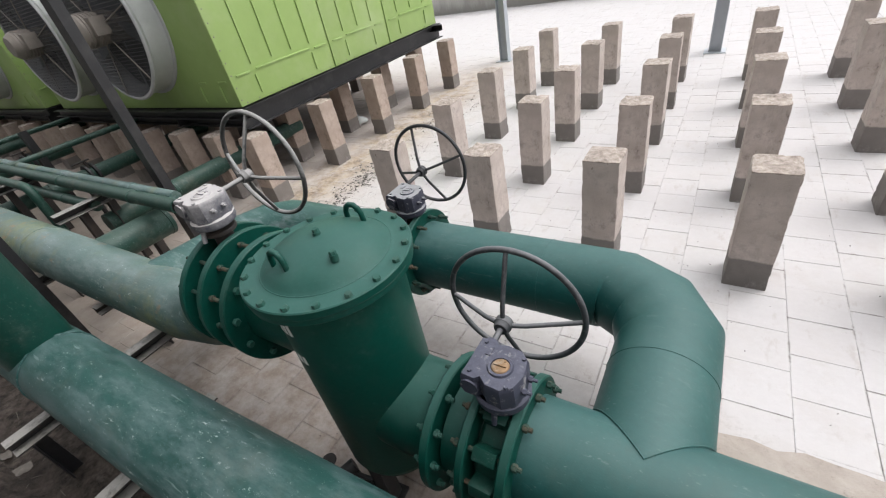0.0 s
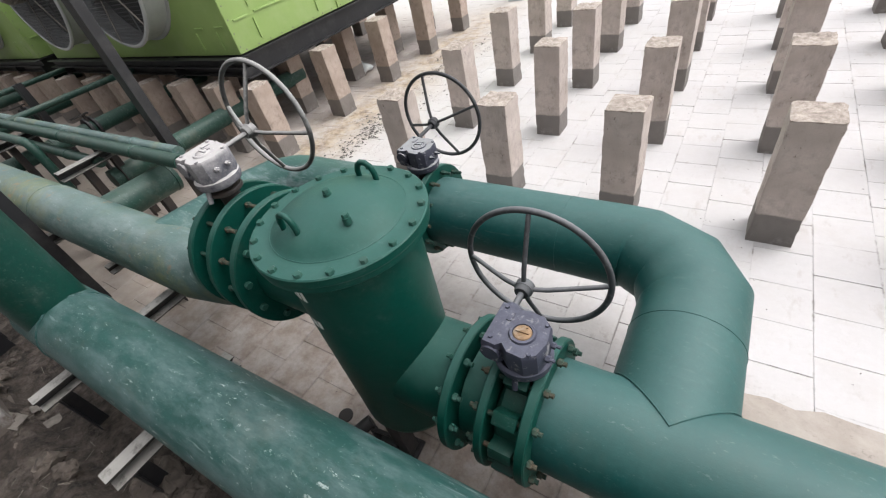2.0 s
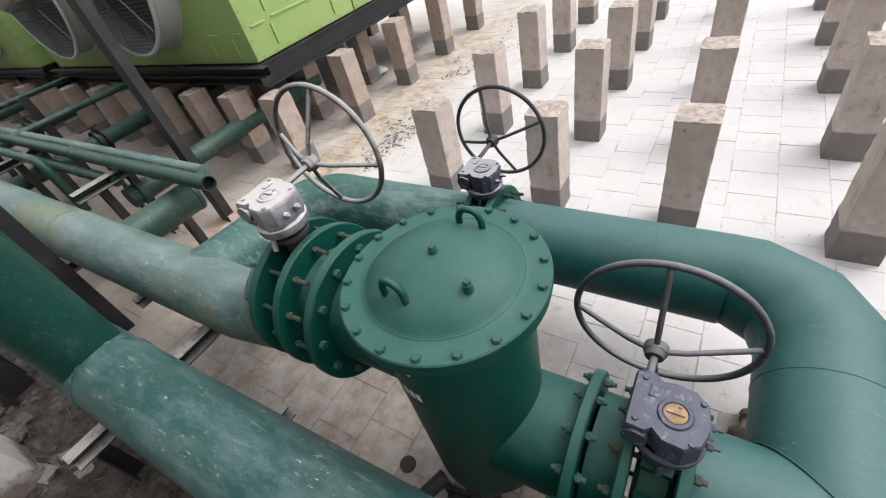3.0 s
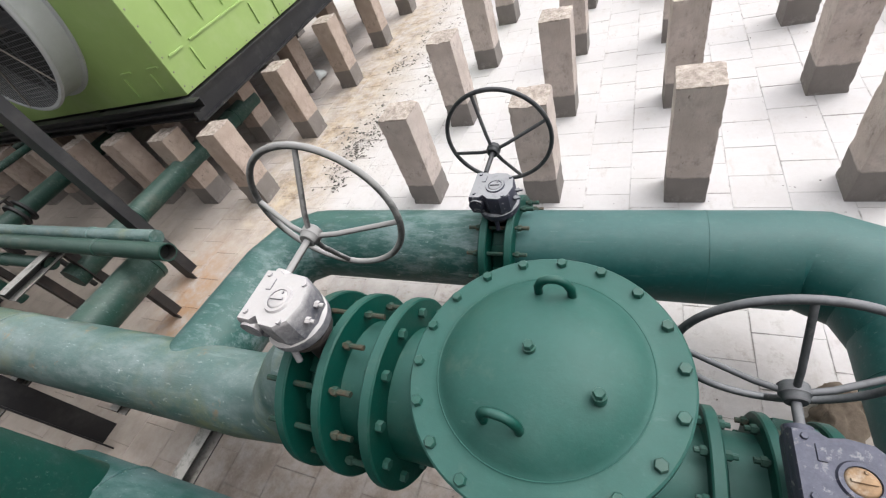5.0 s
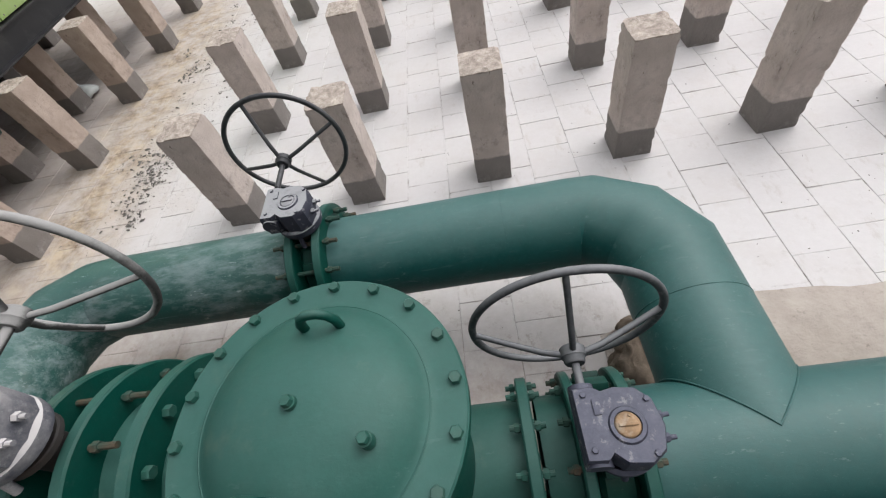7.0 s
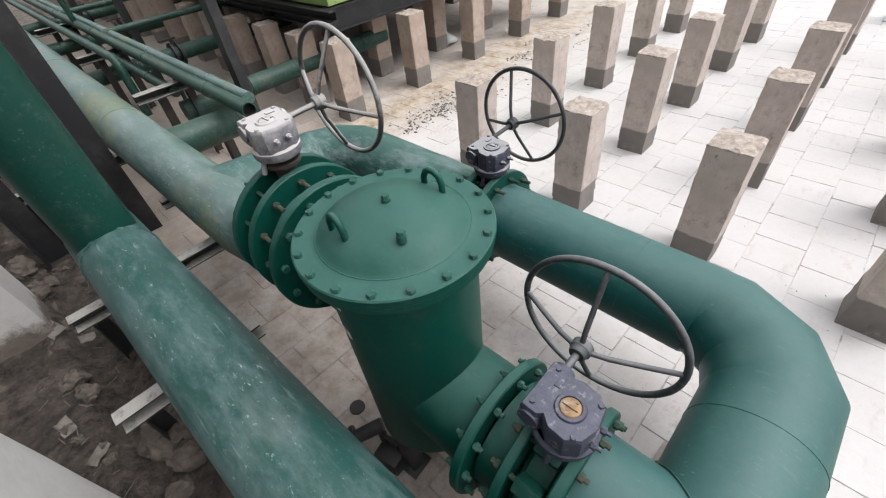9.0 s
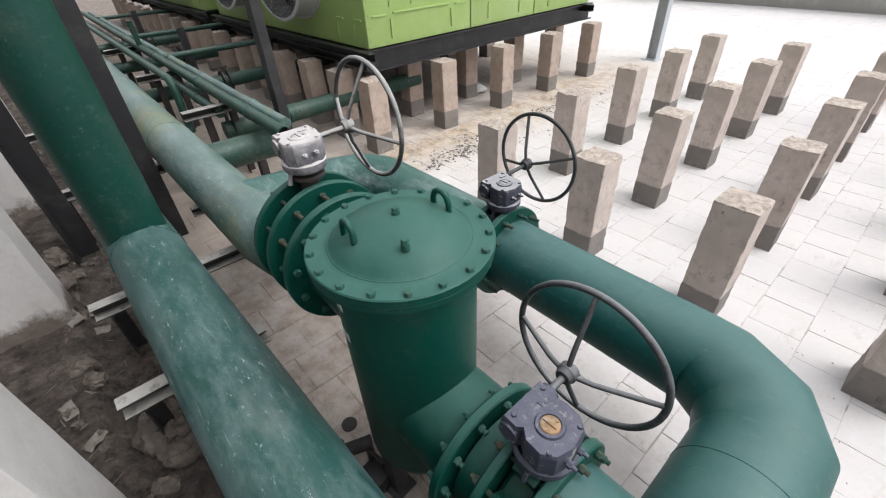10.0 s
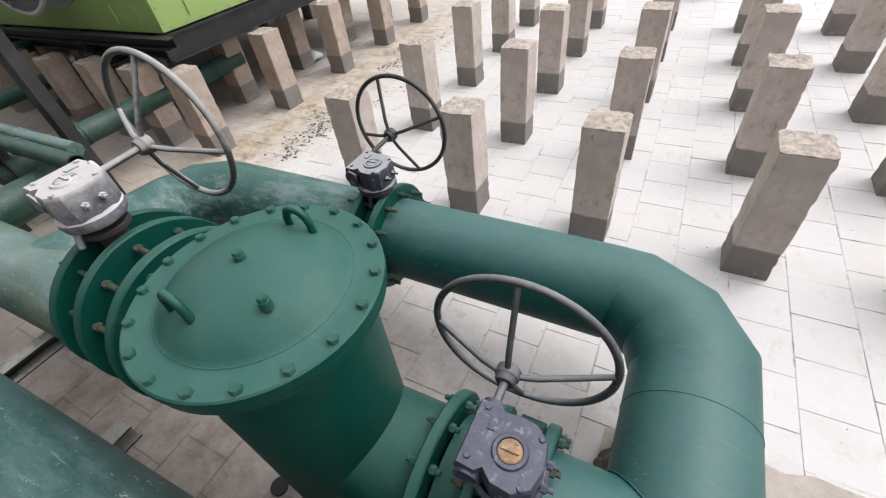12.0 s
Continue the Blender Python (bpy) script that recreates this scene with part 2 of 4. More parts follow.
def tile_material():
    m = Mat("whitewashed_roof_tile", 0.8, space="World")
    fine = m.noise(30, 6, 0.72)
    per = m.random()
    col = m.mix(fine, (0.49, 0.473, 0.474), (0.575, 0.56, 0.562))
    col = m.mix(m.ramp(per, 0, 1, 0, 0.2), col, (0.49, 0.465, 0.45))
    blot = m.ramp(m.noise(3.2, 7, 0.74), 0.5, 0.74, 0, 0.42)
    col = m.mix(blot, col, (0.45, 0.41, 0.385))
    smear = m.ramp(m.noise(9, 7, 0.75, m.stretch(1, 0.4, 1)), 0.57, 0.66, 0, 0.45)
    col = m.mix(smear, col, (0.4, 0.36, 0.335))
    # broken dark grime caught in the joints
    u = m.math("DIVIDE", m.math("SUBTRACT", m.axis(0), 0.604), 0.2485)
    column = m.math("FLOORED_MODULO", m.math("FLOOR", u, 0.0), 2.0)
    shift = m.math("ADD", 0.062, m.math("MULTIPLY", column, 0.111))
    v = m.math("DIVIDE", m.math("SUBTRACT", m.axis(1), shift), 0.2485)
    gap = m.math("MINIMUM", m.math("PINGPONG", u, 0.5), m.math("PINGPONG", v, 0.5))
    gap = m.math("ADD", gap, m.math("MULTIPLY", m.noise(24, 5, 0.7), 0.05))
    caught = m.math("MULTIPLY", m.ramp(gap, 0.052, 0.03), m.ramp(m.noise(5.5, 5, 0.7), 0.5, 0.62, 0.0, 0.7))
    col = m.mix(caught, col, (0.2, 0.175, 0.155))
    # trodden dust along the pipe run, ragged at its rim
    run = m.math("ADD", m.axis(1), m.math("MULTIPLY", m.noise(1.7, 6, 0.68), 1.1))
    run = m.math("ADD", run, m.math("MULTIPLY", m.axis(0), 0.28))
    dust = m.ramp(run, 1.62, 0.75, 0.0, 0.93)
    dust = m.math("MULTIPLY", dust, m.ramp(m.noise(6, 7, 0.75), 0.3, 0.6, 0.55, 1.0))
    soil = m.mix(m.ramp(m.noise(8, 7, 0.74), 0.3, 0.7), (0.125, 0.092, 0.074), (0.38, 0.315, 0.272))
    lines = m.math("MULTIPLY", m.ramp(gap, 0.072, 0.028), m.ramp(m.noise(7, 5, 0.7), 0.42, 0.64, 0.0, 0.8))
    soil = m.mix(m.ramp(m.noise(1.5, 6, 0.7), 0.44, 0.62, 0, 0.6), soil, (0.15, 0.112, 0.09))
    soil = m.mix(lines, soil, (0.075, 0.06, 0.05))
    soil = m.mix(m.ramp(m.noise(3.4, 7, 0.75), 0.56, 0.66, 0, 0.7), soil, (0.17, 0.115, 0.085))
    soil = m.mix(m.ramp(m.axis(0), -0.2, -1.3, 0.0, 0.5), soil, m.mix(m.noise(3.3, 6, 0.72), (0.1, 0.074, 0.06), (0.24, 0.19, 0.16)))
    col = m.mix(dust, col, soil)
    patch = m.math("MULTIPLY", m.ramp(m.noise(8, 7, 0.78), 0.56, 0.66, 0, 0.6), m.ramp(run, 1.9, 1.2))
    col = m.mix(patch, col, (0.2, 0.165, 0.14))
    # tan wash towards the cooler
    wash = m.math("ADD", m.axis(0), m.math("MULTIPLY", m.noise(2.2, 6, 0.7), 1.4))
    wash = m.math("MULTIPLY", m.math("MULTIPLY", m.ramp(wash, -0.95, -1.75, 0, 0.75), m.ramp(m.axis(1), 7.4, 5.6)), m.ramp(m.noise(7, 6, 0.75), 0.3, 0.6, 0.5, 1.0))
    col = m.mix(wash, col, m.mix(m.noise(5, 6, 0.7), (0.33, 0.275, 0.23), (0.5, 0.44, 0.39)))
    # floor dirt under the coolers, deepened to paint in the shade there
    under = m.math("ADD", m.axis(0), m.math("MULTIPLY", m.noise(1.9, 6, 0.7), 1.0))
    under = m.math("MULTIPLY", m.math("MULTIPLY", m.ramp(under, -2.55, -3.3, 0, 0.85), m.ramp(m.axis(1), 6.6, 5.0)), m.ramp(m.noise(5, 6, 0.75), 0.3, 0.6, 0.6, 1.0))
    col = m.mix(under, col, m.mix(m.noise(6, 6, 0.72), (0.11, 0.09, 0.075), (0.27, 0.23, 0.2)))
    # yellow-brown trickle from the cooler
    side = m.math("ABSOLUTE", m.math("ADD", m.math("ADD", m.axis(0), 2.33), m.math("MULTIPLY", m.noise(1.4, 5, 0.6), 0.5)), 0.0)
    reach = m.math("MULTIPLY", m.ramp(m.axis(1), 0.9, 1.6), m.ramp(m.axis(1), 7.5, 5.0))
    near = m.math("MULTIPLY", m.math("MULTIPLY", m.ramp(side, 0.6, 0.1), m.ramp(m.noise(4.5, 7, 0.75), 0.36, 0.58)), reach)
    ochre = m.mix(m.ramp(m.noise(6, 7, 0.78), 0.4, 0.62), (0.46, 0.375, 0.275), (0.17, 0.125, 0.085))
    col = m.mix(m.math("MULTIPLY", near, 1.0), col, ochre)
    rust = m.math("MULTIPLY", m.ramp(m.math("ABSOLUTE", m.math("ADD", m.math("SUBTRACT", m.axis(0), m.math("MULTIPLY", m.axis(1), -0.35)), 2.55), 0.0), 0.35, 0.05), m.ramp(m.math("ABSOLUTE", m.math("SUBTRACT", m.axis(1), 0.62), 0.0), 0.7, 0.2))
    rust = m.math("MULTIPLY", rust, m.ramp(m.noise(6, 6, 0.75), 0.38, 0.6, 0, 0.8))
    col = m.mix(rust, col, (0.36, 0.2, 0.1))
    flakes = m.math("MULTIPLY", m.ramp(m.noise(46, 6, 0.8), 0.57, 0.62), m.math("MULTIPLY", m.ramp(m.math("ABSOLUTE", m.math("ADD", m.axis(0), 2.1), 0.0), 0.75, 0.2), reach))
    flakes = m.math("MULTIPLY", flakes, m.ramp(m.noise(3.1, 4, 0.6), 0.46, 0.58))
    col = m.mix(m.math("MULTIPLY", flakes, 0.8), col, (0.1, 0.092, 0.085))
    return m.done(col, m.math("SUBTRACT", fine, flakes), 0.3, 0.004)


def grout_material():
    """Joint filler: whitewashed over in the open field, packed with brown dirt along the pipes."""
    m = Mat("tile_joint_filler", 0.95, space="World")
    n = m.noise(40, 5, 0.7)
    col = m.mix(n, (0.4, 0.38, 0.365), (0.56, 0.54, 0.53))
    col = m.mix(m.ramp(m.noise(4.3, 6, 0.75), 0.52, 0.64, 0.0, 0.6), col, (0.2, 0.18, 0.165))
    run = m.math("ADD", m.axis(1), m.math("MULTIPLY", m.noise(1.7, 6, 0.68), 1.1))
    run = m.math("ADD", run, m.math("MULTIPLY", m.axis(0), 0.28))
    col = m.mix(m.ramp(run, 1.75, 1.0, 0.0, 0.9), col, m.mix(m.ramp(m.noise(6, 5, 0.7), 0.42, 0.6), (0.2, 0.16, 0.135), (0.06, 0.047, 0.038)))
    return m.done(col, n, 0.4, 0.004)


def soil_material():
    m = Mat("dark_trampled_soil", 0.95, space="World")
    n = m.noise(14, 7, 0.72)
    big = m.noise(2.2, 4)
    n = m.ramp(n, 0.36, 0.64)
    col = m.mix(n, (0.018, 0.0135, 0.011), (0.135, 0.108, 0.09))
    col = m.mix(m.ramp(big, 0.45, 0.65, 0, 0.6), col, (0.03, 0.023, 0.02))
    col = m.mix(m.ramp(m.noise(5.5, 6, 0.75), 0.54, 0.66, 0, 0.6), col, (0.21, 0.175, 0.15))
    col = m.mix(m.ramp(m.noise(40, 5, 0.75), 0.62, 0.7, 0, 0.5), col, (0.17, 0.145, 0.125))
    return m.done(col, n, 1.0, 0.03)


def screed_material():
    m = Mat("bare_sandy_screed", 0.95, space="World")
    n = m.noise(11, 7, 0.7)
    col = m.mix(n, (0.22, 0.188, 0.16), (0.44, 0.39, 0.35))
    col = m.mix(m.ramp(m.noise(3, 4), 0.5, 0.66, 0, 0.5), col, (0.3, 0.25, 0.215))
    col = m.mix(m.ramp(m.noise(24, 6, 0.78), 0.58, 0.68, 0, 0.7), col, (0.16, 0.135, 0.115))
    col = m.mix(m.ramp(m.noise(1.6, 6, 0.7), 0.42, 0.66, 0, 0.6), col, (0.5, 0.455, 0.42))
    return m.done(col, n, 0.55, 0.02)


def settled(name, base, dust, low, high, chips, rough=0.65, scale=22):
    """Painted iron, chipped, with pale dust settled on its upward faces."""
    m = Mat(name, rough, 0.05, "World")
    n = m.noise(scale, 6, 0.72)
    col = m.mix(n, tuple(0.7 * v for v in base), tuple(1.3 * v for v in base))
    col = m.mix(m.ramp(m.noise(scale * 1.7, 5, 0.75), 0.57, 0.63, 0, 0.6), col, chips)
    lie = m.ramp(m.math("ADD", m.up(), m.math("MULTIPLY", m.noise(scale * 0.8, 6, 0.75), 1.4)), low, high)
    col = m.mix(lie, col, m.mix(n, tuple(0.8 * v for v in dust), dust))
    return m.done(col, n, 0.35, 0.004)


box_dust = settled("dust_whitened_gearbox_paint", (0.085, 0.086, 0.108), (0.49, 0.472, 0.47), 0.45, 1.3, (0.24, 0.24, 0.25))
box_mid = settled("dusty_navy_gearbox_paint", (0.035, 0.037, 0.058), (0.3, 0.305, 0.32), 1.15, 1.6, (0.3, 0.3, 0.32))
box_navy = settled("chipped_navy_gearbox_paint", (0.04, 0.043, 0.068), (0.13, 0.135, 0.18), 1.4, 2.1, (0.34, 0.33, 0.33))
wheel_grey = settled("worn_grey_iron_wheel", (0.04, 0.043, 0.048), (0.17, 0.175, 0.185), 0.9, 1.7, (0.11, 0.11, 0.115))
wheel_dust = settled("dust_covered_iron_wheel", (0.055, 0.054, 0.054), (0.32, 0.315, 0.31), 0.55, 1.0, (0.03, 0.03, 0.03), 0.7, 22)
dusty_steel = settled("dusty_channel_steel", (0.03, 0.029, 0.028), (0.34, 0.33, 0.31), 1.35, 1.7, (0.09, 0.06, 0.045))


def parapet_material():
    m = Mat("parapet_whitewash", 0.9, space="World")
    n = m.noise(9, 6, 0.7)
    col = m.mix(n, (0.5, 0.49, 0.48), (0.6, 0.59, 0.58))
    run = m.math("ADD", m.ramp(m.axis(2), 0.75, 0.0), m.math("MULTIPLY", m.noise(2.6, 6, 0.7, m.stretch(1, 1, 0.2)), 1.3))
    col = m.mix(m.ramp(run, 0.85, 1.5, 0, 0.75), col, (0.25, 0.235, 0.22))
    return m.done(col, n, 0.3, 0.01)


wall_white = parapet_material()


def plaster_material():
    m = Mat("chipped_white_plaster", 0.88, space="World")
    n = m.noise(14, 6, 0.7)
    col = m.mix(n, (0.4, 0.39, 0.385), (0.54, 0.53, 0.52))
    col = m.mix(m.ramp(m.noise(5, 6, 0.72), 0.52, 0.7, 0, 0.45), col, (0.36, 0.34, 0.325))
    foot = m.math("ADD", m.ramp(m.axis(2), 0.4, 0.1), m.math("MULTIPLY", m.noise(6, 6, 0.75), 1.1))
    col = m.mix(m.ramp(foot, 1.05, 1.3), col, m.mix(m.noise(20, 5, 0.7), (0.07, 0.055, 0.045), (0.2, 0.17, 0.15)))
    return m.done(col, n, 0.6, 0.012)


plaster = plaster_material()
concrete = concrete_pillar_material()
# brown stain, with shade under the coolers painted in by the darker tint
concrete_brown = concrete_pillar_material("stained_shaded_concrete", (0.8, 0.74, 0.69))
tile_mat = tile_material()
grout = grout_material()
soil = soil_material()
screed = screed_material()


# ---- shapes ----
def frame_of(axis):
    w = Vector(axis).normalized()
    u = Vector((0, 0, 1)) if abs(w.z) < 0.9 else Vector((1, 0, 0))
    u = (u - w * u.dot(w)).normalized()
    return w, u, w.cross(u)


def lathe(bm, profile, origin, axis, seg=32, closed=False):
    """Turns a profile of (radius, height) round an axis."""
    w, u, v = frame_of(axis)
    o = Vector(origin)
    rings = []
    for r, h in profile:
        if r < 1e-5:
            rings.append([bm.verts.new(o + w * h)])
        else:
            rings.append([bm.verts.new(o + w * h + (u * math.cos(a) + v * math.sin(a)) * r) for a in (2 * math.pi * i / seg for i in range(seg))])
    pairs = list(zip(rings, rings[1:]))
    if closed:
        pairs.append((rings[-1], rings[0]))
    for a, b in pairs:
        for i in range(seg):
            j = (i + 1) % seg
            if len(a) == 1 and len(b) == 1:
                continue
            if len(a) == 1:
                bm.faces.new((a[0], b[j], b[i]))
            elif len(b) == 1:
                bm.faces.new((a[i], a[j], b[0]))
            else:
                bm.faces.new((a[i], a[j], b[j], b[i]))
    return bm


def rod(bm, a, b, r, seg=12, r2=None):
    a, b = Vector(a), Vector(b)
    d = (b - a).length
    r2 = r if r2 is None else r2
    return lathe(bm, [(0, 0), (r, 0), (r2, d), (0, d)], a, b - a, seg)


def disc(bm, centre, axis, r, thick, seg=48, bevel=0.003, hole=0.0):
    w = Vector(axis).normalized()
    o = Vector(centre) - w * thick / 2
    prof = [(hole, 0), (r - bevel, 0), (r, bevel), (r, thick - bevel), (r - bevel, thick), (hole, thick)]
    return lathe(bm, prof, o, axis, seg, closed=hole > 0)


def box(bm, lo, hi, bevel=0.0, m=None):
    r = bmesh.ops.create_cube(bm, size=1.0)
    vs = r["verts"]
    size = [h - l for l, h in zip(lo, hi)]
    mid = [(h + l) / 2 for l, h in zip(lo, hi)]
    for v in vs:
        v.co = Vector([c * s + d for c, s, d in zip(v.co, size, mid)])
    if bevel:
        es = list({e for v in vs for e in v.link_edges})
        out = bmesh.ops.bevel(bm, geom=es, offset=bevel, segments=2, affect="EDGES", profile=0.6)
        vs = list({v for f in out["faces"] for v in f.verts} | {v for v in vs if v.is_valid})
    if m is not None:
        bmesh.ops.transform(bm, matrix=m, verts=vs)
    return bm


def sweep(bm, pts, r, seg=12, caps=True, closed=False):
    """A round tube along points."""
    pts = [Vector(p) for p in pts]
    n = len(pts)
    rings = []
    ref = None
    for i, p in enumerate(pts):
        if closed:
            t = (pts[(i + 1) % n] - pts[i - 1]).normalized()
        else:
            t = (pts[min(i + 1, n - 1)] - pts[max(i - 1, 0)]).normalized()
        if ref is None:
            ref = frame_of(t)[1]
        ref = (ref - t * ref.dot(t)).normalized()
        s = t.cross(ref)
        k = 1.0
        if 0 < i < n - 1 and not closed:
            c = t.dot((pts[i + 1] - p).normalized())
            k = 1 / max(c, 0.6)
        fwd = (pts[min(i + 1, n - 1)] - p).normalized() if i < n - 1 else t
        side = (fwd - t * fwd.dot(t))
        ring = []
        for j in range(seg):
            a = 2 * math.pi * j / seg
            d = ref * math.cos(a) + s * math.sin(a)
            if k > 1.001 and side.length > 1e-4:
                q = side.normalized()
                d = d + q * d.dot(q) * (k - 1)
            ring.append(bm.verts.new(p + d * r))
        rings.append(ring)
    for a, b in (list(zip(rings, rings[1:])) + ([(rings[-1], rings[0])] if closed else [])):
        for j in range(seg):
            i = (j + 1) % seg
            bm.faces.new((a[j], a[i], b[i], b[j]))
    if caps and not closed:
        bm.faces.new(list(reversed(rings[0])))
        bm.faces.new(rings[-1])
    return bm


def hexagon(bm, base, axis, r, h):
    return lathe(bm, [(0, 0), (r, 0), (r, h * 0.85), (r * 0.86, h), (0, h)], base, axis, 6)


def jitter(bm, amount, scale, seed=0.0):
    for v in bm.verts:
        p = v.co * scale + Vector((seed, seed * 0.7, -seed))
        v.co += Vector((noise.noise(p), noise.noise(p + Vector((7.1, 0, 0))), noise.noise(p + Vector((0, 9.3, 0))))) * amount
    return bm


def finish(name, bm, material, smooth=True, angle=40):
    bmesh.ops.recalc_face_normals(bm, faces=bm.faces)
    me = bpy.data.meshes.new(name)
    if smooth:
        lim = radians(angle)
        for f in bm.faces:
            f.smooth = True
        for e in bm.edges:
            if len(e.link_faces) == 2 and e.calc_face_angle(0) > lim:
                e.smooth = False
    bm.to_mesh(me)
    bm.free()
    me.materials.append(material)
    return me


def part(name, bm, material, parent, label="", angle=40):
    ob = new(name, finish(name, bm, material, angle=angle))
    ob.parent = parent
    ob.matrix_parent_inverse = Matrix.Translation(parent.matrix_basis.translation).inverted() if parent.parent is None else Matrix.Identity(4)
    if label:
        tagged(ob, label)
    return ob


def thing(name, place, label, category, group="", kind=""):
    ob = new(name)
    ob.matrix_basis = Matrix.Translation(place)
    return tagged(ob, label, category, group, kind)


def single(name, bm, material, label, category, group="", kind="", angle=40):
    ob = new(name, finish(name, bm, material, angle=angle))
    return tagged(ob, label, category, group, kind)


def B():
    return bmesh.new()


# ---- ground ----
ground = single("ground", box(B(), (-40, -30, -0.30), (40, 40, -0.0036)), grout, "grey mortar roof deck under the tiles", "ground", kind="structure")

# sandy screed where the tiles stop
bm = B()
nx, ny = 70, 44
vs = [[bm.verts.new((0.52 + 6.0 * i / nx, -3.4 + 4.04 * j / ny, 0)) for i in range(nx + 1)] for j in range(ny + 1)]
for j in range(ny + 1):
    for i in range(nx + 1):
        v = vs[j][i]
        n1 = noise.noise(v.co * 2.3)
        n2 = noise.noise(v.co * 9.0)
        v.co.z = 0.024 + 0.012 * n1 + 0.009 * n2 + 0.004 * noise.noise(v.co * 27)
        if j == ny:
            v.co.y += 0.05 * noise.noise(v.co * 3.1) + 0.02 * noise.noise(v.co * 17)
            v.co.z = 0.004
        if i < 4:
            v.co.x += 0.2 + 0.05 * n1 - 0.045 * i
            v.co.z = 0.004 + 0.006 * i + 0.006 * n2
        if j > ny - 3 and i < 4:
            v.co.y -= 0.1 * (4 - i) / 4
for j in range(ny):
    for i in range(nx):
        bm.faces.new((vs[j][i], vs[j][i + 1], vs[j + 1][i + 1], vs[j + 1][i]))
r = bmesh.ops.extrude_face_region(bm, geom=bm.faces[:])
for v in r["geom"]:
    if isinstance(v, bmesh.types.BMVert):
        v.co.z = -0.06
single("screed_patch", bm, screed, "bare sandy screed with a broken edge beside the tiles", "ground", kind="structure", angle=60)

# dark soil strip beside the pipe rack: a crumbled ledge by the piers, lower under the pipes
def soil_z(x, y):
    p = Vector((x, y, 0))
    edge = -0.92 + 0.05 * noise.noise(p * 2.7) + 0.03 * noise.noise(p * 9)
    k = min(1.0, max(0.0, (edge - y) / 0.07))
    return 0.022 + 0.012 * noise.noise(p * 4) + k * k * (3 - 2 * k) * (0.1 + 0.03 * noise.noise(p * 3.1) + 0.018 * noise.noise(p * 11))


bm = B()
nx, ny = 200, 52
vs = [[bm.verts.new((-9.5 + 10.2 * i / nx, -3.0 + 2.5 * j / ny, 0)) for i in range(nx + 1)] for j in range(ny + 1)]
for row in vs:
    for v in row:
        n1 = noise.noise(v.co * 1.9)
        n2 = noise.noise(v.co * 7.0)
        v.co.z = soil_z(v.co.x, v.co.y) + 0.008 * noise.noise(v.co * 19)
for i in range(nx + 1):
    vs[ny][i].co.z = -0.03
    vs[ny][i].co.y += 0.06 * noise.noise(Vector((i * 0.21, 0, 3)))
for j in range(ny):
    for i in range(nx):
        bm.faces.new((vs[j][i], vs[j][i + 1], vs[j + 1][i + 1], vs[j + 1][i]))
single("soil_strip", bm, soil, "dark trampled soil and dust strip under the pipes", "ground", kind="structure", angle=80)

# ---- walls ----
bm = box(B(), (-30, 0, -0.05), (30, 0.25, 1.15), 0.01)
box(bm, (-30, -0.04, 1.15), (30, 0.29, 1.22), 0.01)
wall = single("wall_north", bm, wall_white, "whitewashed rooftop parapet wall with a coping", "wall", kind="structure")
wall.matrix_basis = pose(-3.0, 13.29, 0, 0, 0, -4)
# out-of-view wall, added to keep southern sky light off the pipes
bm = box(B(), (-40, -3.6, -0.05), (14, -3.3, 6.0), 0.01)
single("unseen_wall_south", bm, grey_render, "unseen grey rendered wall added behind the pipes to block sky light", "wall", kind="structure")

# ---- concrete pillars ----
PX = (-1.286, -0.484, 0.284, 1.061, 1.818, 2.575)
PY = (1.592, 2.511, 3.432, 4.353, 5.272)


def pillar_mesh(k, mat=concrete):
    bm = B()
    box(bm, (-0.1, -0.1, 0), (0.1, 0.1, 0.70))
    bmesh.ops.subdivide_edges(bm, edges=bm.edges[:], cuts=9, use_grid_fill=True)
    tall = [e for e in bm.edges if abs(e.verts[0].co.z - e.verts[1].co.z) > 0.03]
    bmesh.ops.subdivide_edges(bm, edges=tall, cuts=2, use_grid_fill=True)
    top = 0.70
    for v in bm.verts:
        p = v.co * 9 + Vector((k * 5.3, 0, 0))
        crest = v.co.z > top - 0.001
        rim = max(abs(v.co.x), abs(v.co.y)) > 0.099
        if abs(v.co.x) > 0.099 and abs(v.co.y) > 0.099:
            c = 0.001 + 0.011 * max(0, noise.noise(v.co * 29 + Vector((k * 3.1, 1, 0))))
            if crest:
                c += 0.012 * abs(noise.noise(Vector((k * 4.7, v.co.x * 60, v.co.y * 50))))
            v.co.x -= math.copysign(c, v.co.x)
            v.co.y -= math.copysign(c, v.co.y)
        v.co.x += 0.0022 * noise.noise(p)
        v.co.y += 0.0022 * noise.noise(p + Vector((3, 0, 0)))
        if crest:
            if rim:
                chip = max(0.0, noise.noise(v.co * 31 + Vector((k * 2.2, 4, 0))) - 0.1)
                v.co.z -= 0.022 * chip
                v.co.x *= 1 - 0.04 * chip
                v.co.y *= 1 - 0.04 * chip
            else:
                v.co.z += 0.003 + 0.016 * noise.noise(v.co * 47 + Vector((k * 2.2, 0, 0)))
    return finish("concrete_pillar", bm, mat, angle=32)


pillar_meshes = [pillar_mesh(k) for k in range(6)]
stained_meshes = [pillar_mesh(k + 6, concrete_brown) for k in range(4)]
rnd = random.Random(4)


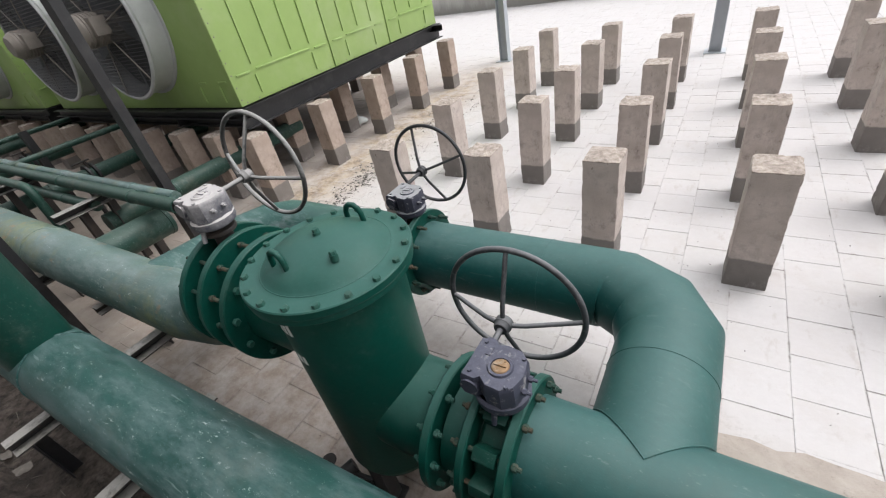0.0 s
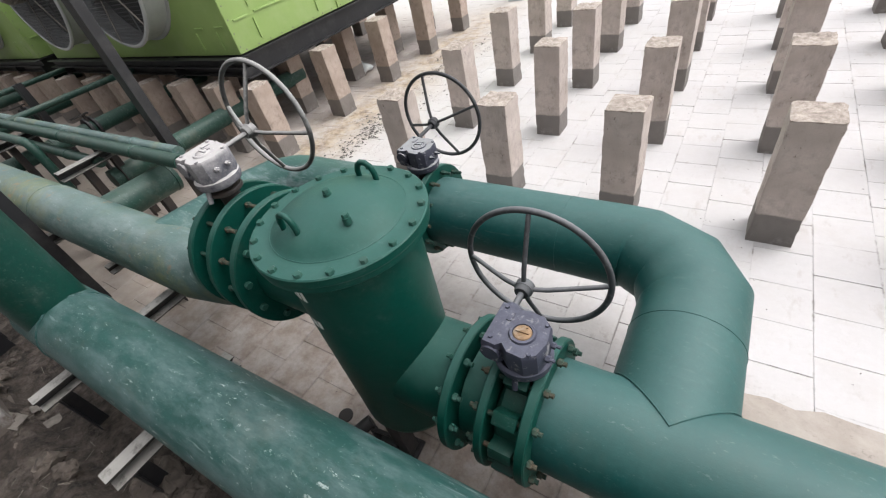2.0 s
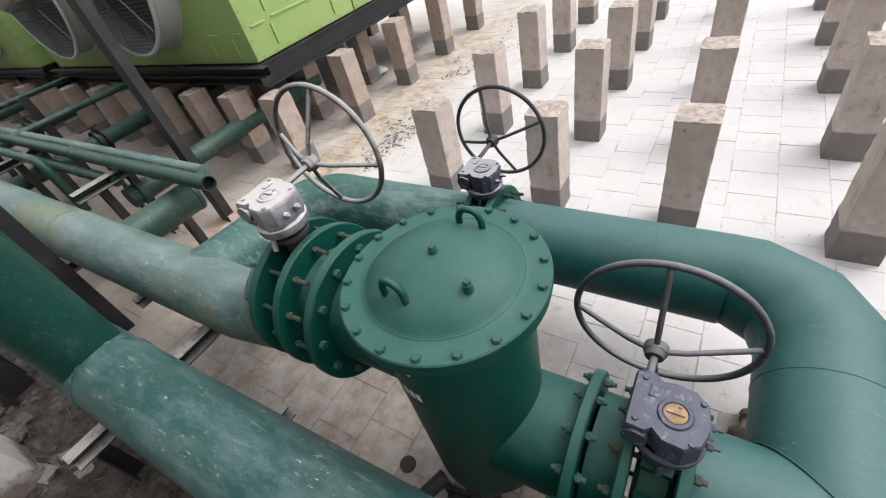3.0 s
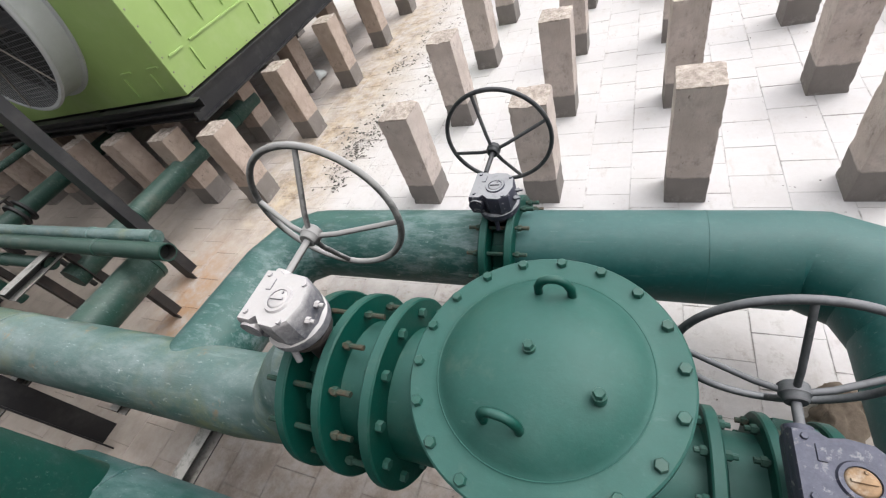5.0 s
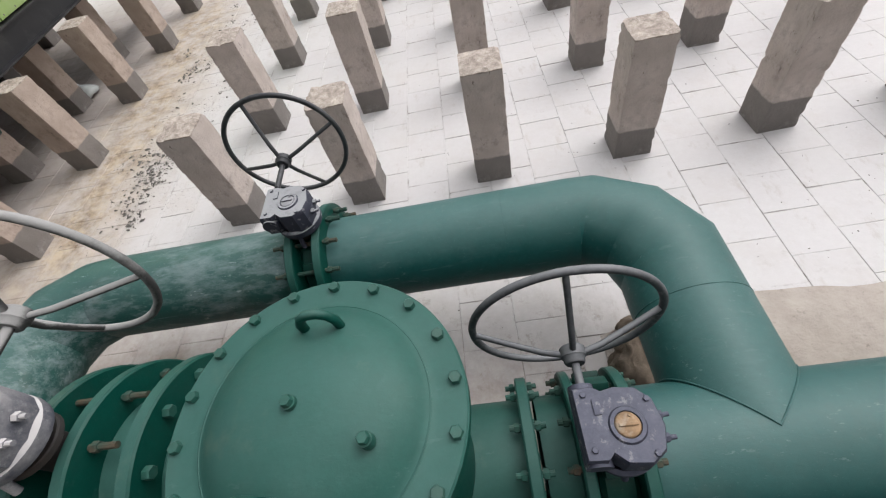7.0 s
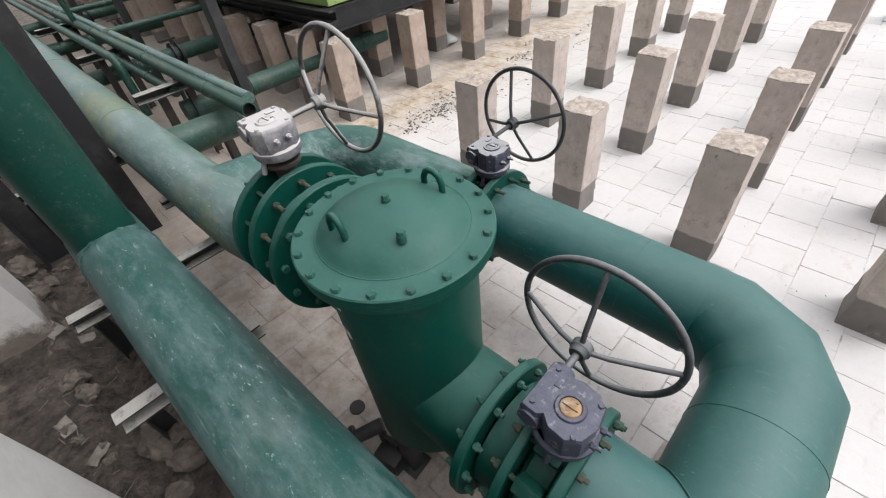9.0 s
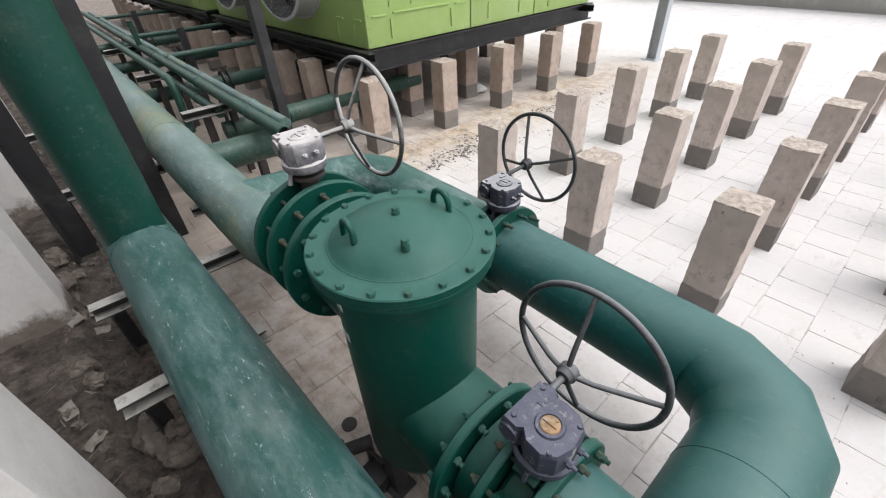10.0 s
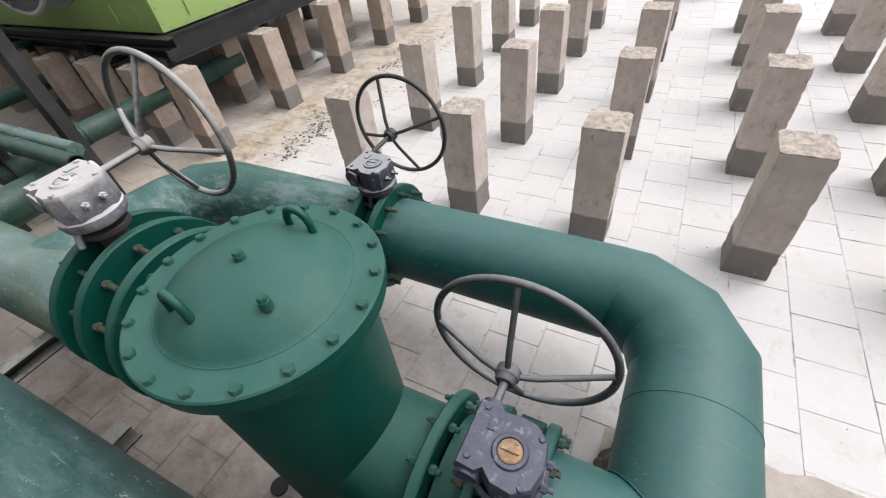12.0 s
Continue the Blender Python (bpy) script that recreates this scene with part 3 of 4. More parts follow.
def pillar(x, y, label, group, meshes, h=1.0, w=1.0):
    ob = new("concrete_pillar", rnd.choice(meshes))
    ob.matrix_basis = pose(x, y, -0.004, rnd.uniform(-0.5, 0.5), rnd.uniform(-0.5, 0.5), rnd.choice((0, 90, 180, 270)) + rnd.uniform(-2, 2)) @ Matrix.Diagonal((w, w, h * rnd.uniform(0.985, 1.015), 1))
    return tagged(ob, label, "pillar", group)


for x in PX:
    for y in PY:
        pillar(x + 0.1, y + 0.1, "free-standing cast concrete pillar with a dark painted foot", "pillars waiting on the tiled roof", pillar_meshes)
for x in (-2.91, -3.52, -4.16, -4.9, -5.55, -6.3, -7.15, -8.0, -8.85, -9.7, -10.55, -11.4, -12.3, -13.2, -14.1, -15.0, -15.9):
    for y in PY:
        if x in (-4.16, -5.55) and y > 2:
            continue
        pillar(x + 0.1, y + 0.1 + 0.02, "brown-stained concrete pillar carrying the cooler's black frame", "pillars under the coolers", stained_meshes)

# ---- pipes ----
R1 = 0.1655
YB, ZB = 0.777, 0.524
ZI = 0.86
XR, XL = 0.868, -1.505


def bolts(parent, centre, axis, circle, count, off, length, r=0.011, turn=0.0, mat=None, name="bolt"):
    """A ring of studs with hexagon nuts through a flange, each one a part; alike bolts share a mesh."""
    w, u, v = frame_of(axis)
    bm = B()
    rod(bm, w * (-off - length / 2), w * (off + length / 2), r * 0.62, 8)
    hexagon(bm, w * off, w, r, r * 1.1)
    hexagon(bm, -w * off, -w, r, r * 1.1)
    me = finish(name, bm, mat or bolt_green)
    for i in range(count):
        a = radians(turn) + 2 * math.pi * i / count
        ob = new(name, me)
        ob.parent = parent
        ob.matrix_basis = Matrix.Translation(Vector(centre) + (u * math.cos(a) + v * math.sin(a)) * circle - parent.matrix_basis.translation)


def weld(parent, centre, axis, r, material, bead=0.0014):
    w, u, v = frame_of(axis)
    n = 56
    pts = [Vector(centre) + (u * math.cos(a) + v * math.sin(a)) * (r + 0.0005) for a in (2 * math.pi * i / n for i in range(n))]
    part("weld_bead", sweep(B(), pts, bead, 6, closed=True), material, parent)


# the strainer: shell, dished cover, branches, feet
SX, SY = -0.011, -0.006
tank = thing("basket_strainer", (0, 0.01, 0), "green enamelled steel basket strainer with a bolted dished cover", "strainer")
TZ = 1.1335
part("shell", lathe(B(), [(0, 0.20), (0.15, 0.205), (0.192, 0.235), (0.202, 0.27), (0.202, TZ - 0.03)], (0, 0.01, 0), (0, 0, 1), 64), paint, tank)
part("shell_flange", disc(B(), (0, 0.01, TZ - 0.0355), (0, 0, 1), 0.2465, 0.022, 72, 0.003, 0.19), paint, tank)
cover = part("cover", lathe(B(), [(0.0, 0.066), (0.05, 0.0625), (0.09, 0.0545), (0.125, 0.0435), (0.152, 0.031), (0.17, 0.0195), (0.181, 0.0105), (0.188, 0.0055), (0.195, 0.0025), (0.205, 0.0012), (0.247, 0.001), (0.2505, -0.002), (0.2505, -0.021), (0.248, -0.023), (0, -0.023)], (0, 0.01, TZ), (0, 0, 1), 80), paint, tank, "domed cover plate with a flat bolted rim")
weld(tank, (0, 0.01, TZ + 0.003), (0, 0, 1), 0.191, paint, 0.0022)
wb = B()
hexagon(wb, (0, 0, 0.0), (0, 0, 1), 0.0108, 0.0105)
rod(wb, (0, 0, -0.05), (0, 0, 0.0095), 0.006, 8)
cover_bolt = finish("cover_bolt", wb, bolt_green)
for i in range(18):
    a = radians(7.2 + 20 * i)
    ob = new("cover_bolt", cover_bolt)
    ob.parent = tank
    ob.matrix_basis = pose(0.234 * math.cos(a), 0.234 * math.sin(a), TZ + 0.001, 0, 0, rnd.uniform(0, 60))
for x, y in ((-0.008, 0.009), (0.109, -0.051)):
    bm = B()
    zc = TZ + 0.064 - (0.01 if x > 0.05 else 0)
    rod(bm, (x, y, zc - 0.01), (x, y, zc + 0.01), 0.0115, 16)
    hexagon(bm, (x, y, zc + 0.008), (0, 0, 1), 0.0095, 0.012)
    part("vent_plug", bm, bolt_green, cover)
for x, y, a in ((0.015, 0.142, 90), (-0.036, -0.118, 84)):
    bm = B()
    c = Vector((math.cos(radians(a - 90)), math.sin(radians(a - 90)), 0))
    pts = [Vector((x, y, TZ + 0.02)) + c * 0.031 * sgn + Vector((0, 0, h)) for sgn, h in ((-1, 0.0), (-1, 0.022), (-0.98, 0.04), (-0.72, 0.057), (-0.3, 0.066), (0.3, 0.066), (0.72, 0.057), (0.98, 0.04), (1, 0.022), (1, 0.0))]
    part("lifting_lug", sweep(bm, pts, 0.0085, 10), paint, cover)
part("inlet_branch", lathe(B(), [(R1, 0), (R1, 0.36)], (-0.345, 0.015, ZI), (1, 0, 0), 48), paint, tank)
part("outlet_branch", lathe(B(), [(R1, 0), (R1, 0.33)], (0.02, 0.005, ZB), (1, 0, 0), 48), paint, tank)
for i in range(3):
    a = radians(35 + 120 * i)
    x, y = 0.165 * math.cos(a), 0.01 + 0.165 * math.sin(a)
    bm = box(B(), (-0.03, -0.03, 0.012), (0.03, 0.03, 0.27), 0.003, pose(x, y, 0, 0, 0, math.degrees(a)))
    box(bm, (-0.05, -0.05, 0.0), (0.05, 0.05, 0.014), 0.002, pose(x, y, 0, 0, 0, math.degrees(a)))
    part("leg", bm, black_steel, tank)
for zz, ww in ((0.985, 0.055), (0.865, 0.035)):
    b2 = B()
    for k in range(3):
        a0, a1 = radians(-108 + k * 6), radians(-108 + k * 6 + 4.5)
        q = [b2.verts.new((0.2035 * math.cos(a), 0.01 + 0.2035 * math.sin(a), z)) for a, z in ((a0, zz), (a1, zz), (a1, zz + ww), (a0, zz + ww))]
        b2.faces.new(q)
    part("stencil_mark", b2, tag_white, tank, "illegible white stencil marks")
# drain at the foot
bm = rod(B(), (-0.12, -0.17, 0.17), (-0.17, -0.27, 0.15), 0.028, 16)
disc(bm, (-0.172, -0.275, 0.149), (-0.45, -0.88, -0.1), 0.05, 0.016, 24)
disc(bm, (-0.183, -0.297, 0.147), (-0.45, -0.88, -0.1), 0.05, 0.016, 24)
part("drain_stub", bm, black_steel, tank)

bm = box(B(), (-0.13, -0.24, 0.0), (-0.02, -0.15, 0.09), 0.012, pose(-0.02, 0.0, 0, 0, 0, 12))
rod(bm, (-0.1, -0.19, 0.08), (-0.1, -0.19, 0.15), 0.016, 12)
rod(bm, (-0.17, -0.2, 0.145), (-0.02, -0.18, 0.15), 0.009, 10)
part("drain_valve", bm, black_steel, tank, "small dark drain valve with a bar handle")
# inlet flange on the strainer
part("inlet_flange", disc(B(), (-0.361, 0.019, ZI), (1, 0, 0), 0.239, 0.03, 64, 0.004, 0.14), paint, tank)
part("outlet_flange", disc(B(), (0.335, 0.005, ZB), (1, 0, 0), 0.222, 0.03, 64, 0.004, 0.14), paint, tank)


def butterfly_valve(place, axis, r, width, hub, rim, wheel_mat, box_mat, label, turn, top, plate=None, size=0.89):
    """A wafer butterfly valve: body, neck, worm gearbox with dial, shaft and dished hand wheel facing +y."""
    x, y, z = place
    ob = thing("butterfly_valve", place, label, "valve", "geared butterfly valves")
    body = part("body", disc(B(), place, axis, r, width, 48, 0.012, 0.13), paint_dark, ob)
    reach = 0.046 if width > 0.08 else 0.012
    for a in range(12):
        t = 2 * math.pi * (a + 0.5) / 12
        part("lug", box(B(), (-width / 2 + 0.008, -0.02, r - 0.01), (width / 2 - 0.008, 0.02, r + reach), 0.005, pose(x, y, z, math.degrees(t), 0, 0)), paint_dark, body)
    bm = rod(B(), (x, y, z + r * 0.9), (x, y, top - 0.12), 0.034, 18)
    disc(bm, (x, y, top - 0.135), (0, 0, 1), 0.058, 0.016, 24)
    part("neck", bm, rusty_black, ob)
    m = pose(x, y, top) @ Matrix.Scale(size, 4)
    bm = B()
    lathe(bm, [(0, -0.132), (0.066, -0.132), (0.084, -0.122), (0.088, -0.108), (0.088, -0.092), (0.078, -0.084)], (0.004, -0.004, 0), (0, 0, 1), 32)
    prof = [(-0.094, -0.072), (-0.05, -0.074), (-0.036, -0.06), (-0.01, -0.082), (0.038, -0.086), (0.072, -0.062), (0.086, -0.012), (0.076, 0.046), (0.046, 0.074), (0.0, 0.08), (-0.03, 0.074), (-0.05, 0.086), (-0.094, 0.084)]
    n = len(prof)
    rings = [[bm.verts.new((px * k, py * k, h)) for px, py in prof] for k, h in ((0.97, -0.088), (1.0, -0.07), (1.0, -0.014), (0.985, -0.006), (0.95, 0.0))]
    for a, b in zip(rings, rings[1:]):
        for i in range(n):
            bm.faces.new((a[i], a[(i + 1) % n], b[(i + 1) % n], b[i]))
    bm.faces.new(rings[-1])
    bm.faces.new(list(reversed(rings[0])))
    rod(bm, (-0.066, -0.08, -0.042), (-0.066, 0.098, -0.042), 0.03, 20)
    box(bm, (-0.055, 0.02, -0.004), (-0.038, 0.055, 0.004), 0.002)
    bmesh.ops.transform(bm, matrix=m, verts=bm.verts[:])
    case = part("gearbox", bm, box_mat, ob, angle=30)
    bm = lathe(B(), [(0.0, 0.007), (0.023, 0.007), (0.026, 0.005), (0.028, 0.001), (0.028, -0.004)], (0.008, -0.006, 0), (0, 0, 1), 30)
    box(bm, (-0.012, -0.01, 0.007), (0.028, -0.003, 0.012), 0.001)
    rod(bm, (0.016, 0.012, 0.006), (0.016, 0.012, 0.011), 0.004, 8)
    bmesh.ops.transform(bm, matrix=m, verts=bm.verts[:])
    part("position_dial", bm, plate or box_mat, case, "tarnished brass position dial" if plate else "")
    bm = lathe(B(), [(0.028, 0.0), (0.029, 0.006), (0.037, 0.006), (0.042, -0.003)], (0.008, -0.006, 0), (0, 0, 1), 30)
    bmesh.ops.transform(bm, matrix=m, verts=bm.verts[:])
    part("dial_rim", bm, box_mat, case)
    for px, py in ((-0.072, -0.05), (-0.07, 0.066), (0.062, 0.044), (0.05, -0.066)):
        bm = hexagon(B(), (px, py, -0.004), (0, 0, 1), 0.0075, 0.01)
        bmesh.ops.transform(bm, matrix=m, verts=bm.verts[:])
        part("bolt", bm, box_mat, case)
    for px, py, ax in ((0.08, -0.03, (1, 0, 0)), (0.08, 0.018, (1, 0, 0))):
        bm = B()
        a = Vector((px, py, -0.045))
        rod(bm, a - Vector(ax) * 0.01, a + Vector(ax) * 0.03, 0.0055, 8)
        hexagon(bm, a + Vector(ax) * 0.004, ax, 0.0105, 0.012)
        bmesh.ops.transform(bm, matrix=m, verts=bm.verts[:])
        part("stop_screw", bm, box_mat, case)
    part("stop_lever", rod(B(), m @ Vector((0.0, -0.066, -0.12)), m @ Vector((0.004, -0.084, -0.178)), 0.008, 10), box_mat, ob)
    h = Vector(hub)
    base = Vector((h.x, y + 0.08, h.z - 0.004))
    ax = Vector((0, 1, 0))
    part("shaft", rod(B(), base, h + ax * 0.02, 0.0095, 14), wheel_mat, ob)
    c = Vector(rim)
    R = 0.2165
    wheel = part("hand_wheel", sweep(B(), [c + Vector((math.cos(a), 0, math.sin(a))) * R for a in (2 * math.pi * i / 64 for i in range(64))], 0.0092, 12, closed=True), wheel_mat, ob)
    bm = lathe(B(), [(0, -0.024), (0.02, -0.024), (0.023, -0.02), (0.024, -0.012), (0.028, -0.008), (0.028, 0.012), (0.024, 0.016), (0, 0.016)], h, ax, 24)
    part("hub", bm, wheel_mat, wheel)
    for i in range(4):
        a = radians(turn) + math.pi * i / 2
        e = Vector((math.cos(a), 0, math.sin(a)))
        off = c - h
        part("spoke", sweep(B(), [h + e * 0.02, h + e * R * 0.3 + off * 0.16, h + e * R * 0.65 + off * 0.58, h + e * R * 0.99 + off], 0.0072, 10), wheel_mat, wheel)
    return ob


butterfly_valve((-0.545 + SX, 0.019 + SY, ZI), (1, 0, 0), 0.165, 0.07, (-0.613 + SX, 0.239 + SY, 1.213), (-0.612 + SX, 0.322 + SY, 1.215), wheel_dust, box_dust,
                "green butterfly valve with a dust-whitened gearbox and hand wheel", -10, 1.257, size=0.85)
butterfly_valve((-0.335, 0.79, ZB), (1, 0, 0), 0.17, 0.07, (-0.386, 1.007, 0.867), (-0.386, 1.085, 0.867), wheel_dark, box_mid,
                "green butterfly valve with a navy gearbox and black hand wheel", 18, 0.872)
butterfly_valve((0.504, 0.0, ZB), (1, 0, 0), 0.17, 0.085, (0.447, 0.157, 0.857), (0.448, 0.237, 0.855), wheel_grey, box_navy,
                "green butterfly valve with a chipped navy gearbox and grey hand wheel", 2, 0.880, brass)


def mitre(pts, r, material, name, parent, seg=40, label=""):
    return part(name, sweep(B(), pts, r, seg, caps=False), material, parent, label, angle=28)


# outlet header with the bypass leg joining it
header = thing("outlet_header_pipe", (0.6, 0, ZB), "fresh green steel header pipe leaving the strainer", "pipe")
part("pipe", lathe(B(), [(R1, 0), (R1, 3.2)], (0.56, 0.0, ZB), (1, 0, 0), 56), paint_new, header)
part("flange", disc(B(), (0.562, 0.0, ZB), (1, 0, 0), 0.222, 0.03, 64, 0.004, 0.14), paint, header)
part("spool", lathe(B(), [(R1, 0), (R1, 0.085)], (0.35, 0.002, ZB), (1, 0, 0), 48), paint, header)
part("spool_flange", disc(B(), (0.438, 0.002, ZB), (1, 0, 0), 0.222, 0.026, 64, 0.004, 0.14), paint, header)
bolts(tank, (0.335, 0.005, ZB), (1, 0, 0), 0.196, 12, 0.018, 0.05, 0.012, 15, bolt_green, "stud")
bolts(header, (0.50, 0.001, ZB), (1, 0, 0), 0.196, 12, 0.08, 0.05, 0.012, 15, rust_bolt, "stud")

# bypass right of its valve: straight, three-cut mitre bend, leg to the header
byp = thing("bypass_pipe", (0.3, YB, ZB), "fresh green steel bypass pipe with a mitred bend", "pipe")
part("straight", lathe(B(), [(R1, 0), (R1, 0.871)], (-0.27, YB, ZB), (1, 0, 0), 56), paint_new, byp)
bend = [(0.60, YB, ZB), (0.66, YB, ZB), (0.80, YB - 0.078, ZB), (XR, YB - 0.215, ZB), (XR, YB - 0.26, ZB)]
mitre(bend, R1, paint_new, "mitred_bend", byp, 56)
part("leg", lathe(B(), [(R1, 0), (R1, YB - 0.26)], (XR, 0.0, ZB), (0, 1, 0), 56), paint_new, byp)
weld(byp, (XR, 0.37, ZB), (0, 1, 0), R1, paint_new, 0.0012)
weld(byp, (0.36, YB, ZB), (1, 0, 0), R1, paint_new, 0.001)
saddle = [Vector((XR + (R1 + 0.001) * math.sin(a), (R1 + 0.002) * abs(math.sin(a)) + 0.004, ZB + (R1 + 0.001) * math.cos(a))) for a in (math.pi * (i / 40 - 0.5) * 1.3 for i in range(41))]
part("weld_bead", sweep(B(), saddle, 0.0025, 8), paint_new, byp)
part("flange", disc(B(), (-0.285, YB, ZB), (1, 0, 0), 0.228, 0.03, 64, 0.004, 0.14), paint, byp)
bolts(byp, (-0.335, YB, ZB), (1, 0, 0), 0.195, 12, 0.075, 0.085, 0.0125, 15, rust_bolt, "stud")

# inlet header and the weathered half of the bypass
inlet = thing("inlet_header_pipe", (-3, -0.07, 0.64), "weathered green steel inlet header with chalky wear", "pipe")
run = [(-16.0, -0.07, 0.64), (-2.7, -0.07, 0.64), (-1.15, -0.025, 0.575), (-0.9, -0.01, 0.63), (-0.74, 0.012, 0.8), (-0.66, 0.019, ZI), (-0.60, 0.019, ZI)]
part("pipe", sweep(B(), run, 0.155, 56, caps=False), paint_pale, inlet, angle=28)
part("flange", disc(B(), (-0.60, 0.019, ZI), (1, 0, 0), 0.239, 0.03, 64, 0.004, 0.13), paint, inlet)
part("middle_flange", disc(B(), (-0.492, 0.019, ZI), (1, 0, 0), 0.239, 0.028, 64, 0.004, 0.14), paint, inlet)
part("spool", lathe(B(), [(R1, 0), (R1, 0.11)], (-0.478, 0.019, ZI), (1, 0, 0), 48), paint, inlet)
bolts(inlet, (-0.545, 0.019, ZI), (1, 0, 0), 0.205, 12, 0.075, 0.1, 0.0115, 0, rust_bolt, "stud")
bolts(tank, (-0.361, 0.019, ZI), (1, 0, 0), 0.205, 12, 0.016, 0.025, 0.013, 15, bolt_green, "stud")
weld(inlet, (-2.7, -0.07, 0.64), (1, 0, 0), 0.155, paint_pale, 0.004)
weld(inlet, (-4.6, -0.07, 0.64), (1, 0, 0), 0.155, paint_pale, 0.004)
for ob in (tank, inlet):
    ob.matrix_basis = Matrix.Translation((SX, SY, 0)) @ ob.matrix_basis
oldb = thing("bypass_pipe", (-0.9, YB, ZB), "weathered green steel bypass pipe from the inlet header", "pipe")
part("straight", lathe(B(), [(R1, 0), (R1, 0.87)], (-0.385, YB, ZB), (-1, 0, 0), 56), paint_mid, oldb)
bend = [(-1.255, YB, ZB), (XL + 0.208, YB, ZB), (XL + 0.068, YB - 0.078, ZB), (XL, YB - 0.215, ZB), (XL, -0.02, ZB + 0.05)]
mitre(bend, R1, paint_mid, "mitred_bend", oldb, 56)
part("flange", disc(B(), (-0.385, YB, ZB), (1, 0, 0), 0.228, 0.03, 64, 0.004, 0.14), paint, oldb)

# near pipe with a riser
near = thing("supply_pipe", (-0.5, -0.48, 0.57), "chalky weathered green steel supply pipe with a riser", "pipe")
QA = Vector((-1.75, -0.53, 0.57))
QB = Vector((3.2, -0.39, 0.57))
part("pipe", lathe(B(), [(0, 0), (0.157, 0), (0.157, (QB - QA).length)], QA, QB - QA, 56), paint_old, near)
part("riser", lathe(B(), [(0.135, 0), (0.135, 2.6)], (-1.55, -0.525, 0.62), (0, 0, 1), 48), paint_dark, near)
weld(near, QA + (QB - QA) * 0.065, QB - QA, 0.157, paint_old, 0.005)

# ---- pipe rack: posts, brackets, small pipes ----
def angle_bar(a, b, size, thick, up=(0, 0, 1)):
    a, b = Vector(a), Vector(b)
    w = (b - a).normalized()
    u = Vector(up)
    u = (u - w * u.dot(w))
    u = u.normalized() if u.length > 1e-4 else frame_of(w)[1]
    v = w.cross(u)
    bm = B()
    prof = [(0, 0), (size, 0), (size, thick), (thick, thick), (thick, size), (0, size)]
    ra = [bm.verts.new(a + u * p + v * q) for p, q in prof]
    rb = [bm.verts.new(b + u * p + v * q) for p, q in prof]
    for i in range(6):
        bm.faces.new((ra[i], ra[(i + 1) % 6], rb[(i + 1) % 6], rb[i]))
    bm.faces.new(list(reversed(ra)))
    bm.faces.new(rb)
    return bm


def rack_post(x, y, top, label, size=0.09, mat=None):
    ob = thing("rack_post", (x, y, 0), label, "post", "steel posts of the pipe rack")
    part("angle", angle_bar((x, y, -0.002), (x, y, top), size, 0.009, (1, 0, 0)), mat or black_steel, ob, angle=20)
    return ob


rack_post(-2.98, 0.80, 3.2, "tall black-painted angle steel post on the tiles", 0.115)
rack_post(-2.6, -0.36, 3.2, "tall black-painted angle steel post between two pipes", 0.12)
rack_post(-2.8, 0.47, 0.4, "short rusty black bracket post under the small pipes", 0.08, rusty_black)


# ---- the coolers ----
def beam_i(a, b, h, w, t=0.012):
    """An I-beam from a to b, its height upright."""
    a, b = Vector(a), Vector(b)
    d = (b - a).normalized()
    s = d.cross(Vector((0, 0, 1))).normalized()
    u = s.cross(d)
    prof = [(-w / 2, 0), (w / 2, 0), (w / 2, t), (t / 2, t), (t / 2, h - t), (w / 2, h - t), (w / 2, h), (-w / 2, h), (-w / 2, h - t), (-t / 2, h - t), (-t / 2, t), (-w / 2, t)]
    bm = B()
    ra = [bm.verts.new(a + s * p + u * q) for p, q in prof]
    rb = [bm.verts.new(b + s * p + u * q) for p, q in prof]
    n = len(prof)
    for i in range(n):
        bm.faces.new((ra[i], ra[(i + 1) % n], rb[(i + 1) % n], rb[i]))
    bm.faces.new(list(reversed(ra)))
    bm.faces.new(rb)
    return bm


def channel(a, b, h, w, t=0.008, up=(0, 0, 1)):
    """A C-channel from a to b, open to one side."""
    a, b = Vector(a), Vector(b)
    d = (b - a).normalized()
    u = Vector(up)
    s = d.cross(u).normalized()
    u = s.cross(d)
    prof = [(0, 0), (w, 0), (w, t), (t, t), (t, h - t), (w, h - t), (w, h), (0, h)]
    bm = B()
    ra = [bm.verts.new(a + s * p + u * q) for p, q in prof]
    rb = [bm.verts.new(b + s * p + u * q) for p, q in prof]
    n = len(prof)
    for i in range(n):
        bm.faces.new((ra[i], ra[(i + 1) % n], rb[(i + 1) % n], rb[i]))
    bm.faces.new(list(reversed(ra)))
    bm.faces.new(rb)
    return bm


CX0, CX1, CY0, CY1, CZ0, CZ1 = -2.98, -7.2, 1.84, 5.5, 0.915, 2.8


def rib(panel, y0, z0, y1, z1, w=0.016, x=CX0):
    """A pressed stiffening rib on the east side."""
    bm = B()
    if abs(y1 - y0) > abs(z1 - z0):
        box(bm, (x - 0.004, y0, z0 - w / 2), (x + 0.014, y1, z0 + w / 2), 0.004)
    else:
        box(bm, (x - 0.004, y0 - w / 2, z0), (x + 0.014, y0 + w / 2, z1), 0.004)
    part("rib", bm, lime, panel)


